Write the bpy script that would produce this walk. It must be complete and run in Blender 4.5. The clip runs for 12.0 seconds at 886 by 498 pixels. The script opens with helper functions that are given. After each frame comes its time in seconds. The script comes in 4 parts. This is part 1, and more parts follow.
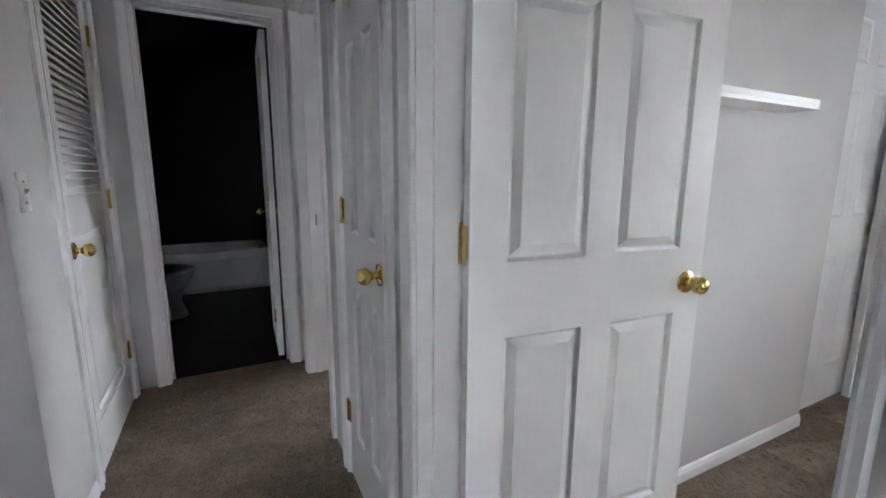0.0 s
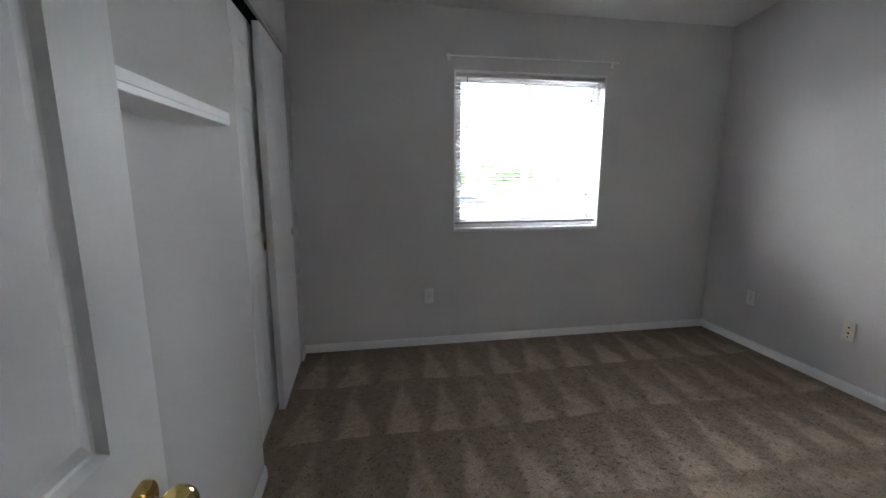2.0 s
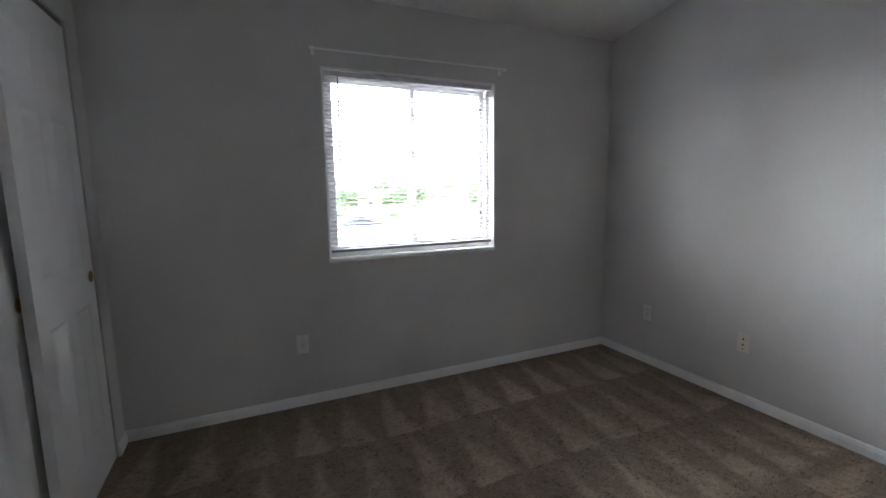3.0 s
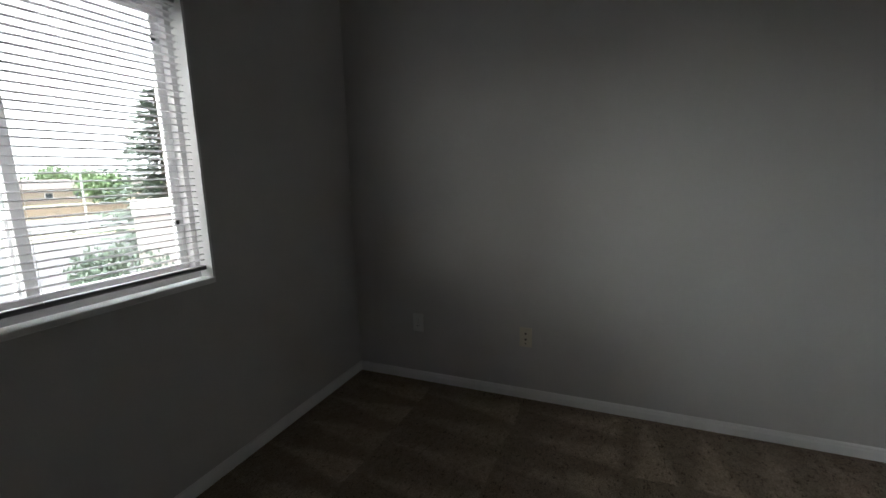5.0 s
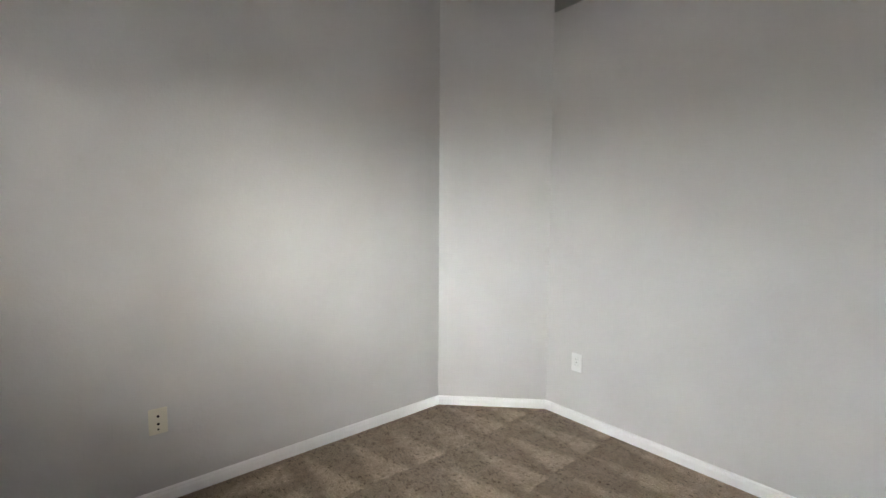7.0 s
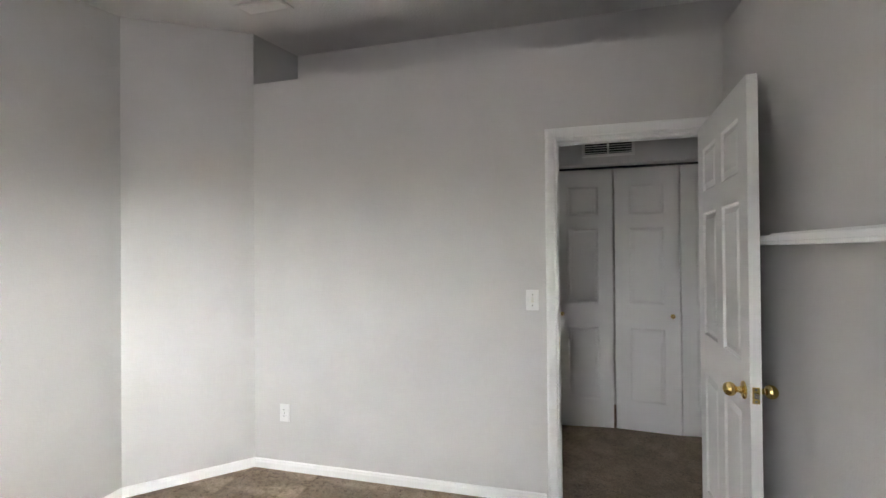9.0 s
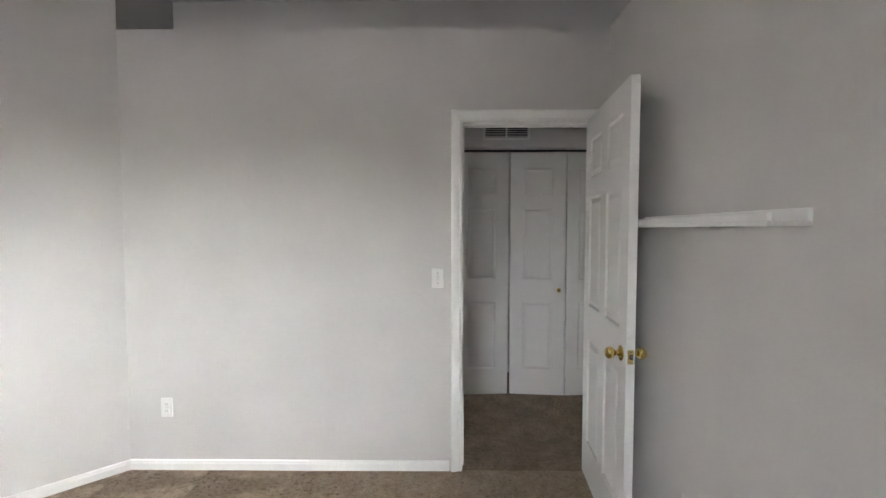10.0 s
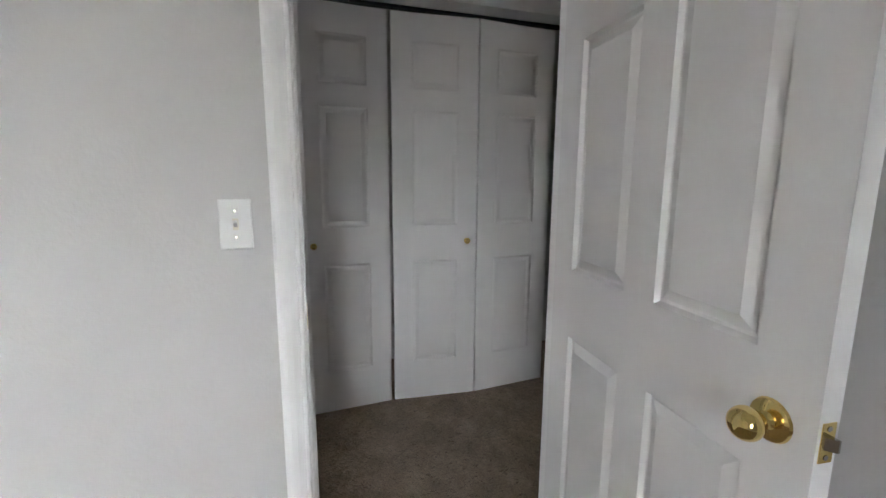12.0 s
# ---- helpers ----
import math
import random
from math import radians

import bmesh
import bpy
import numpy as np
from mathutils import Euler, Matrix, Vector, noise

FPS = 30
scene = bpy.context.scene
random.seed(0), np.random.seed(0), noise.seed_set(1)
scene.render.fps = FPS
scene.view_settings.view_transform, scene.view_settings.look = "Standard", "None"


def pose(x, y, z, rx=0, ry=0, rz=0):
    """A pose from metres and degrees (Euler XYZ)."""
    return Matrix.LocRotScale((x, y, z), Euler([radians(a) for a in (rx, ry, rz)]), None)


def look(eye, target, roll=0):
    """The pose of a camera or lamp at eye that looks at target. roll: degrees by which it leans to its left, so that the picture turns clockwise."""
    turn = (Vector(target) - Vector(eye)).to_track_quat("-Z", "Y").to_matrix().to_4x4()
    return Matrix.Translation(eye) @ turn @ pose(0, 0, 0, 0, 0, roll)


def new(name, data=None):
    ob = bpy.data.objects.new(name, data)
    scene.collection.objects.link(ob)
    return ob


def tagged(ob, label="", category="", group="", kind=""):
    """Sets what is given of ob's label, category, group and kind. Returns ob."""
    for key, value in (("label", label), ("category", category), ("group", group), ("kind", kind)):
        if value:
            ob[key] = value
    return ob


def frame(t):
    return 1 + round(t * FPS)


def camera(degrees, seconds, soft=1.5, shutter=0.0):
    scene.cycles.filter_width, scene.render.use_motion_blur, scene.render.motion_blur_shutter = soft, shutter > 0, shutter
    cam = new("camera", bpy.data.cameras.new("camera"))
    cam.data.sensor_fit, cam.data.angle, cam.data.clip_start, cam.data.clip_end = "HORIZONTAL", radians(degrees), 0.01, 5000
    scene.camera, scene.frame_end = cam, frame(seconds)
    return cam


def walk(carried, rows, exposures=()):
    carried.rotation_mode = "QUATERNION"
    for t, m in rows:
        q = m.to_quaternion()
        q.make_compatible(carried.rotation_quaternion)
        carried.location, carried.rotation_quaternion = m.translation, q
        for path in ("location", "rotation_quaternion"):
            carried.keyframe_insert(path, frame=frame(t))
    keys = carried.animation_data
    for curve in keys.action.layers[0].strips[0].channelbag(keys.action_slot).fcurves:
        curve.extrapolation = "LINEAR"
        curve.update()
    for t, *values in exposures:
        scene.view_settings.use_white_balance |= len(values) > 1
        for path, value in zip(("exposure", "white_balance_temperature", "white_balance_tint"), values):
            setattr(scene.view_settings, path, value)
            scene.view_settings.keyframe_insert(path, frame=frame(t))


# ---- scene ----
cam = camera(91.7, 12.0)

PATH = [
    (0, (0.935, -0.502, 1.212), (-0.826, 0.381, 0.860), 0.3),
    (0.5, (0.687, -0.378, 1.229), (-0.712, 1.000, 0.847), -0.4),
    (1, (0.538, -0.171, 1.253), (-0.319, 1.592, 0.854), -0.9),
    (1.5, (0.48, -0.026, 1.285), (0.26, 1.922, 0.891), -0.5),
    (2, (0.459, 0.13, 1.322), (0.812, 2.065, 0.963), 0.1),
    (2.5, (0.551, 0.354, 1.327), (1.157, 2.233, 1.012), 0.7),
    (2.7, (0.607, 0.434, 1.3), (1.292, 2.291, 1.013), 0.0),
    (4.3, (0.866, 1.42, 1.333), (2.334, 2.738, 1.008), -0.5),
    (4.5, (0.919, 1.478, 1.346), (2.496, 2.66, 1.005), -0.3),
    (5, (0.98, 1.624, 1.312), (2.796, 2.385, 0.961), -1.4),
    (5.5, (1.001, 1.885, 1.343), (2.96, 2.068, 0.983), -0.3),
    (6, (1.098, 1.927, 1.343), (3.039, 1.561, 1.031), -0.1),
    (6.5, (1.069, 2.005, 1.323), (2.879, 1.192, 1.066), -0.7),
    (7, (1.096, 2.323, 1.271), (2.619, 1.034, 1.128), 0.3),
    (7.5, (0.989, 2.366, 1.328), (2.247, 0.811, 1.267), -0.3),
    (9.3, (0.845, 2.501, 1.435), (1.178, 0.528, 1.436), -0.2),
    (9.5, (0.867, 2.517, 1.444), (1.091, 0.53, 1.426), 0.0),
    (10, (0.91, 2.466, 1.429), (0.927, 0.468, 1.336), 0.0),
    (10.5, (0.894, 2.238, 1.362), (0.805, 0.254, 1.123), 0.3),
    (11, (0.87, 1.895, 1.312), (0.624, -0.059, 0.964), 0.6),
    (11.5, (0.871, 1.493, 1.274), (0.418, -0.421, 0.914), 0.4),
    (12, (0.808, 1.071, 1.25), (0.209, -0.81, 0.93), 0.3),
]
EXPOSURES = [(0, 6.3, 6100, 12), (0.5, 6.35, 6200, 12), (1.0, 5.9, 6200, 14), (1.5, 5.1, 6150, 14), (2.0, 5.15, 6050, 11), (2.5, 5.15, 5900, 10),
             (4.3, 3.2, 6400, 13), (5.0, 3.15, 6400, 7), (5.5, 5.1, 6700, 10), (6.0, 5.5, 6750, 9), (7.0, 5.45, 6650, 10), (7.5, 5.55, 6650, 11),
             (9.5, 5.75, 6700, 12), (10.5, 5.8, 6650, 12), (12.0, 5.85, 6450, 12)]
walk(cam, [(t, look(eye, target, roll)) for t, eye, target, roll in PATH], EXPOSURES)

# ---------- world, sun, exposure ----------
SUN_FROM = Vector((-59, 25, 17))     # low in the north-west, behind thin cloud
world = bpy.data.worlds.new("sky")
scene.world = world
world.use_nodes = True
wn, wl = world.node_tree.nodes, world.node_tree.links
wn.clear()
w_out = wn.new("ShaderNodeOutputWorld")
w_bg = wn.new("ShaderNodeBackground")
w_sky = wn.new("ShaderNodeTexSky")
w_sky.sky_type = "NISHITA"
w_sky.sun_disc = False
w_sky.sun_elevation = radians(16)
w_sky.sun_rotation = radians(-67)
w_sky.dust_density = 3.0
w_noise = wn.new("ShaderNodeTexNoise")
w_noise.inputs["Scale"].default_value = 3.2
w_noise.inputs["Detail"].default_value = 6
w_ramp = wn.new("ShaderNodeValToRGB")
w_ramp.color_ramp.elements[0].position = 0.30
w_ramp.color_ramp.elements[1].position = 0.48
w_mix = wn.new("ShaderNodeMix")
w_mix.data_type = "RGBA"
# the cloud sheet is brightest round the sun behind it
w_geo = wn.new("ShaderNodeTexCoord")
w_dot = wn.new("ShaderNodeVectorMath")
w_dot.operation = "DOT_PRODUCT"
w_dot.inputs[1].default_value = SUN_FROM.normalized()
wl.new(w_geo.outputs["Generated"], w_dot.inputs[0])
w_glow = wn.new("ShaderNodeMapRange")
for n_in, v in zip(("From Min", "From Max", "To Min", "To Max"), (0.05, 1.0, 0.0, 1.0)):
    w_glow.inputs[n_in].default_value = v
wl.new(w_dot.outputs["Value"], w_glow.inputs["Value"])
w_fall = wn.new("ShaderNodeMath")
w_fall.operation = "POWER"
w_fall.inputs[1].default_value = 1.25
wl.new(w_glow.outputs[0], w_fall.inputs[0])
w_haze = wn.new("ShaderNodeMath")
w_haze.operation = "MULTIPLY_ADD"
w_haze.inputs[1].default_value, w_haze.inputs[2].default_value = 11.5, 4.9
wl.new(w_fall.outputs[0], w_haze.inputs[0])
w_tint = wn.new("ShaderNodeVectorMath")
w_tint.operation = "SCALE"
w_tint.inputs[0].default_value = (1.0, 1.022, 1.068)
# an overcast sky is about three times as bright overhead as at the horizon
w_up = wn.new("ShaderNodeSeparateXYZ")
wl.new(w_geo.outputs["Generated"], w_up.inputs[0])
w_rise = wn.new("ShaderNodeMapRange")
for n_in, v in zip(("From Min", "From Max", "To Min", "To Max"), (0.0, 0.85, 0.55, 1.55)):
    w_rise.inputs[n_in].default_value = v
wl.new(w_up.outputs[2], w_rise.inputs["Value"])
w_lum = wn.new("ShaderNodeMath")
w_lum.operation = "MULTIPLY"
wl.new(w_haze.outputs[0], w_lum.inputs[0])
wl.new(w_rise.outputs[0], w_lum.inputs[1])
wl.new(w_lum.outputs[0], w_tint.inputs["Scale"])
wl.new(w_tint.outputs[0], w_mix.inputs[7])
wl.new(w_noise.outputs["Fac"], w_ramp.inputs["Fac"])
wl.new(w_ramp.outputs["Color"], w_mix.inputs[0])
wl.new(w_sky.outputs["Color"], w_mix.inputs[6])
wl.new(w_mix.outputs[2], w_bg.inputs["Color"])
w_bg.inputs["Strength"].default_value = 0.15
wl.new(w_bg.outputs["Background"], w_out.inputs["Surface"])

sun_data = bpy.data.lights.new("sun", "SUN")
sun_data.energy, sun_data.angle, sun_data.color = 0.5, radians(70), (1.0, 0.97, 0.93)
sun = new("sun", sun_data)
sun.matrix_world = look(SUN_FROM, (0, 0, 0))


# ---------- helpers ----------
def box(bm, x0, y0, z0, x1, y1, z1):
    v = [bm.verts.new(p) for p in ((x0, y0, z0), (x1, y0, z0), (x1, y1, z0), (x0, y1, z0),
                                   (x0, y0, z1), (x1, y0, z1), (x1, y1, z1), (x0, y1, z1))]
    for f in ((3, 2, 1, 0), (4, 5, 6, 7), (0, 1, 5, 4), (1, 2, 6, 5), (2, 3, 7, 6), (3, 0, 4, 7)):
        bm.faces.new([v[i] for i in f])
    return v


def boxes(*lots):
    bm = bmesh.new()
    if len(lots[0]) == 3:
        lots = [(*lots[0], *lots[1])]
    for b in lots:
        box(bm, *b)
    return bm


def soft_box(lo, hi, r=0.004, seg=2):
    bm = boxes((*lo, *hi))
    bmesh.ops.bevel(bm, geom=bm.edges[:], offset=r, segments=seg, profile=0.5, affect="EDGES")
    return bm


def prism(bm, outline, axis, a, b):
    """Extrude a closed outline (pairs) along axis 0, 1 or 2 from a to b."""
    def p(u, v, w):
        return ((w, u, v), (u, w, v), (u, v, w))[axis]
    lo = [bm.verts.new(p(u, v, a)) for u, v in outline]
    hi = [bm.verts.new(p(u, v, b)) for u, v in outline]
    n = len(outline)
    for i in range(n):
        bm.faces.new((lo[i], lo[(i + 1) % n], hi[(i + 1) % n], hi[i]))
    bm.faces.new(lo[::-1])
    bm.faces.new(hi)
    return bm


def lathe(bm, profile, m=Matrix(), n=24):
    """Turn (radius, height) pairs round local z."""
    rings = []
    for r, h in profile:
        if r < 1e-5:
            rings.append([bm.verts.new(m @ Vector((0, 0, h)))])
        else:
            rings.append([bm.verts.new(m @ Vector((r * math.cos(6.28318 * i / n), r * math.sin(6.28318 * i / n), h))) for i in range(n)])
    for a, b in zip(rings, rings[1:]):
        for i in range(n):
            q = [a[i % len(a)], a[(i + 1) % len(a)], b[(i + 1) % len(b)], b[i % len(b)]]
            q = list(dict.fromkeys(q))
            if len(q) > 2:
                bm.faces.new(q)
    return bm


def cyl(a, b, r, n=12, r2=None, bm=None):
    bm = bm or bmesh.new()
    a, b = Vector(a), Vector(b)
    m = Matrix.Translation(a) @ (b - a).to_track_quat("Z", "Y").to_matrix().to_4x4()
    h = (b - a).length
    return lathe(bm, [(0, 0), (r, 0), (r if r2 is None else r2, h), (0, h)], m, n)


def link(name, bm, material, smooth=False):
    bmesh.ops.recalc_face_normals(bm, faces=bm.faces[:])
    me = bpy.data.meshes.new(name)
    bm.to_mesh(me)
    bm.free()
    me.materials.append(material)
    if smooth:
        me.shade_smooth()
        me.set_sharp_from_angle(angle=radians(35))
    return new(name, me)


def part(name, bm, material, parent, label="", smooth=False):
    ob = link(name, bm, material, smooth)
    ob.parent = parent
    if label:
        ob["label"] = label
    return ob


def empty(name, m, label, category, group="", kind=""):
    ob = new(name)
    ob.empty_display_size = 0.1
    ob.matrix_basis = m
    return tagged(ob, label, category, group, kind)


def structure(name, bm, material, label, category, smooth=False):
    return tagged(link(name, bm, material, smooth), label, category, kind="structure")


# ---------- plan ----------
XE, YN = 3.285, 3.21            # east and north wall faces
DX, DY = 2.775, 0.505           # ends of the diagonal wall
LEDGE = 2.553                   # plant ledge height
SLOPE, ZN = 0.152, 2.405        # ceiling: height at the north wall, rise per metre southwards
T = 0.130                       # partition thickness
JL, JR, JTOP = 0.052, 0.829, 2.044   # bedroom door opening
WX0, WX1, WZ0, WZ1 = 1.098, 2.252, 0.887, 2.010
CY0, CY1, CTOP = 1.90, 3.065, 2.045  # closet opening
HS, HE = -1.02, -1.80           # hall south face, hall end face
BX0, BX1, BTOP = -0.575, 1.31, 2.085  # bifold closet opening
H2X0, H2X1 = -1.60, -0.93       # second bedroom opening
LIN0, LIN1 = -0.63, -0.135       # linen door opening
LV0, LV1 = -1.70, -0.99         # louvred door opening
BY0, BY1 = -0.87, -0.205         # bathroom door opening
HTOP = 2.44                     # hall ceiling


# ---------- materials ----------
class Mat:
    def __init__(self, name, rough=0.5, metal=0.0):
        self.m = bpy.data.materials.new(name)
        self.m.use_nodes = True
        self.t = self.m.node_tree
        self.b = self.t.nodes["Principled BSDF"]
        self.b.inputs["Roughness"].default_value = rough
        self.b.inputs["Metallic"].default_value = metal
        self.co = self.node("ShaderNodeTexCoord").outputs["Object"]

    def node(self, kind, **inputs):
        n = self.t.nodes.new(kind)
        for k, v in inputs.items():
            self.feed(n.inputs[k], v)
        return n

    def feed(self, socket, v):
        if isinstance(v, bpy.types.NodeSocket):
            self.t.links.new(v, socket)
        else:
            socket.default_value = v

    def math(self, op, a, b=0.0, c=0.0):
        n = self.t.nodes.new("ShaderNodeMath")
        n.operation = op
        for s, v in zip(n.inputs, (a, b, c)):
            self.feed(s, v)
        return n.outputs[0]

    def noise(self, scale, detail=3.0, stretch=None, rough=0.5):
        vec = self.co
        if stretch:
            mp = self.node("ShaderNodeMapping", Vector=self.co, Scale=stretch)
            vec = mp.outputs[0]
        n = self.node("ShaderNodeTexNoise", Vector=vec, Scale=scale, Detail=detail, Roughness=rough)
        return n.outputs["Fac"]

    def mix(self, fac, a, b):
        n = self.t.nodes.new("ShaderNodeMix")
        n.data_type = "RGBA"
        self.feed(n.inputs[0], fac)
        for i, v in ((6, a), (7, b)):
            self.feed(n.inputs[i], v if isinstance(v, bpy.types.NodeSocket) else (*v, 1))
        return n.outputs[2]

    def ramp(self, fac, lo, hi):
        n = self.node("ShaderNodeMapRange", Value=fac)
        n.inputs["From Min"].default_value, n.inputs["From Max"].default_value = lo, hi
        return n.outputs[0]

    def color(self, v):
        self.feed(self.b.inputs["Base Color"], v if isinstance(v, bpy.types.NodeSocket) else (*v, 1))
        return self

    def bump(self, height, dist, strength=1.0):
        n = self.node("ShaderNodeBump", Height=height, Distance=dist, Strength=strength)
        self.feed(self.b.inputs["Normal"], n.outputs[0])
        return self


def paint(name, c, rough, peel=0.0012, stain=0.05):
    """Wall paint with an orange-peel texture and faint uneven patches."""
    k = Mat(name, rough)
    patch = k.ramp(k.noise(1.7, 4), 0.3, 0.7)
    k.color(k.mix(patch, tuple(v * (1 - stain) for v in c), tuple(min(v * (1 + stain), 0.9) for v in c)))
    lumps = k.math("ADD", k.ramp(k.noise(75, 2), 0.42, 0.62), k.math("MULTIPLY", k.noise(260, 2), 0.35))
    k.bump(lumps, peel, 0.45)
    return k.m


def door_paint(name, c, rough=0.44):
    """Moulded door skin: satin white with pressed-in wood grain."""
    k = Mat(name, rough)
    warp = k.noise(2.2, 2, (1, 1, 0.22))
    rings = k.math("SINE", k.math("MULTIPLY", warp, 160.0))
    fine = k.noise(90, 3, (1, 1, 0.03))
    k.color(k.mix(k.noise(3.0, 4), tuple(v * 0.96 for v in c), c))
    k.feed(k.b.inputs["Roughness"], k.math("MULTIPLY_ADD", k.noise(14, 3), 0.16, rough - 0.08))
    k.bump(k.math("ADD", k.math("MULTIPLY", rings, 0.30), fine), 0.0010, 0.35)
    return k.m


def carpet(name, vacuumed, dim):
    """Cut-pile carpet: flecked tufts, clumps and, in the bedroom, triangular vacuum strokes in the nap."""
    k = Mat(name, 0.95)
    k.b.inputs["Specular IOR Level"].default_value = 0.15
    tuft = k.noise(150, 4, None, 0.75)
    clump = k.math("ADD", k.math("MULTIPLY", k.noise(42, 5, None, 0.72), 0.55), k.math("MULTIPLY", k.noise(13, 4, (1, 0.7, 1), 0.65), 0.45))
    pits = k.ramp(k.noise(46, 5, (1, 1.45, 1), 0.75), 0.36, 0.44)
    broad = k.noise(2.6, 3)
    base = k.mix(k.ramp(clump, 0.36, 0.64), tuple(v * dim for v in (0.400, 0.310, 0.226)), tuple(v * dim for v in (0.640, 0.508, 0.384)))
    base = k.mix(k.math("MULTIPLY_ADD", k.ramp(tuft, 0.34, 0.60), 0.50, 0.50), (0.100, 0.070, 0.047), base)
    base = k.mix(k.math("MULTIPLY_ADD", pits, 0.72, 0.28), (0.085, 0.060, 0.041), base)
    if vacuumed:
        xyz = k.node("ShaderNodeSeparateXYZ", Vector=k.co)
        drift = k.math("MULTIPLY", k.math("SUBTRACT", k.noise(1.1, 2), 0.5), 0.20)
        fray = k.math("MULTIPLY", k.math("SUBTRACT", k.noise(34, 4), 0.5), 0.045)
        shift = k.math("ADD", drift, fray)
        x = k.math("ADD", xyz.outputs[0], shift)
        y = k.math("ADD", xyz.outputs[1], k.math("MULTIPLY", shift, 0.7))

        def strokes(across, along, pitch, length):
            """Rows of wedge strokes: a point at the far end of each row, a blunt wide end at the near one."""
            row = k.math("DIVIDE", along, length)
            v = k.math("FRACT", row)
            lane = k.math("DIVIDE", across, pitch)
            lane = k.math("ADD", lane, k.math("MULTIPLY", k.math("SINE", k.math("MULTIPLY", k.math("FLOOR", row), 2.7)), 0.12))
            p = k.math("FRACT", lane)
            left = k.math("SUBTRACT", p, k.math("MULTIPLY_ADD", v, -0.52, 0.60))
            right = k.math("SUBTRACT", k.math("MULTIPLY_ADD", v, 0.30, 0.62), p)
            inside = k.ramp(k.math("MINIMUM", left, k.math("MULTIPLY", right, 0.8)), -0.03, 0.11)
            cell = k.node("ShaderNodeCombineXYZ", X=k.math("FLOOR", lane), Y=k.math("FLOOR", row))
            chance = k.node("ShaderNodeTexWhiteNoise", Vector=cell.outputs[0])
            inside = k.math("MULTIPLY", inside, k.math("MULTIPLY_ADD", chance.outputs[0], 0.55, 0.55))
            return k.math("MULTIPLY", inside, k.math("MULTIPLY_ADD", v, 0.45, 0.58))

        north = strokes(x, k.math("SUBTRACT", YN + 0.005, y), 0.25, 0.555)
        east = strokes(k.math("ADD", y, 3.0), k.math("SUBTRACT", XE + 0.005, x), 0.24, 0.50)
        # the strip along the east wall was vacuumed crosswise
        cross = k.math("MULTIPLY", k.ramp(k.math("SUBTRACT", 1.58, y), -0.02, 0.02), k.ramp(k.math("SUBTRACT", x, 1.75), -0.02, 0.02))
        nap = k.math("MULTIPLY_ADD", cross, k.math("SUBTRACT", east, north), north)
        nap = k.math("MULTIPLY", nap, k.math("MULTIPLY_ADD", k.ramp(broad, 0.25, 0.6), 0.5, 0.5))
        # trodden smooth round the doorway
        away = k.math("MAXIMUM", k.math("SUBTRACT", x, 1.75), k.math("SUBTRACT", y, 1.30))
        nap = k.math("MULTIPLY_ADD", k.ramp(away, -0.15, 0.25), k.math("SUBTRACT", nap, 0.35), 0.35)
        lay = k.mix(nap, (0.84, 0.84, 0.84), (1.42, 1.41, 1.39))
    else:
        lay = k.mix(k.ramp(k.noise(5.0, 3), 0.35, 0.65), (0.84, 0.84, 0.84), (1.12, 1.12, 1.11))
    mul = k.t.nodes.new("ShaderNodeMix")
    mul.data_type, mul.blend_type = "RGBA", "MULTIPLY"
    mul.inputs[0].default_value = 1.0
    k.feed(mul.inputs[6], base)
    k.feed(mul.inputs[7], lay)
    k.color(mul.outputs[2])
    k.bump(k.math("ADD", k.math("MULTIPLY", tuft, 0.7), k.math("ADD", clump, pits)), 0.015, 1.0)
    return k.m


def simple(name, c, rough=0.5, metal=0.0, var=0.08, scale=8.0, bump=0.0, bscale=60.0):
    k = Mat(name, rough, metal)
    k.color(k.mix(k.ramp(k.noise(scale, 5), 0.25, 0.75), tuple(v * (1 - var) for v in c), tuple(v * (1 + var) for v in c)))
    if bump:
        k.bump(k.noise(bscale, 4), bump, 0.6)
    return k.m


WALL = paint("grey_wall_paint", (0.61, 0.60, 0.58), 0.62, 0.0005)
WALL_HALL = WALL
CEIL = paint("ceiling_paint", (0.76, 0.75, 0.73), 0.85, 0.003)
TRIM = simple("white_trim_paint", (0.86, 0.86, 0.85), 0.38, 0, 0.03, 3.0, 0.0006, 90)
DOOR = door_paint("white_door_paint", (0.80, 0.80, 0.79))
CARPET = carpet("vacuumed_carpet", True, 0.92)
# same carpet as the bedroom, dimmed so its colour carries the hallway shade
CARPET_HALL = carpet("hall_carpet_shaded", False, 0.64)
BRASS = simple("polished_brass", (0.82, 0.62, 0.24), 0.07, 1.0, 0.06, 30)
STEEL = simple("dull_steel", (0.45, 0.43, 0.40), 0.18, 1.0)
# for black parts, and for shade painted into holes, gaps and ducts
DARK = simple("gap_shade_and_black", (0.015, 0.014, 0.013), 0.8)
PLATE = simple("white_plastic_plate", (0.78, 0.78, 0.76), 0.35, 0, 0.03)
IVORY = simple("ivory_plastic_plate", (0.74, 0.70, 0.58), 0.38, 0, 0.03)
VINYL = simple("white_window_vinyl", (0.66, 0.65, 0.65), 0.35, 0, 0.03)
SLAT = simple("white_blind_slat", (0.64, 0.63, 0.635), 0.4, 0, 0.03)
RAIL = simple("grey_blind_rail", (0.22, 0.21, 0.215), 0.45, 0, 0.04)
CORD = simple("white_cord", (0.72, 0.71, 0.69), 0.8)
WAND = simple("smoky_plastic_wand", (0.20, 0.20, 0.22), 0.25)
TUB = simple("white_enamel", (0.78, 0.78, 0.77), 0.18, 0, 0.02)
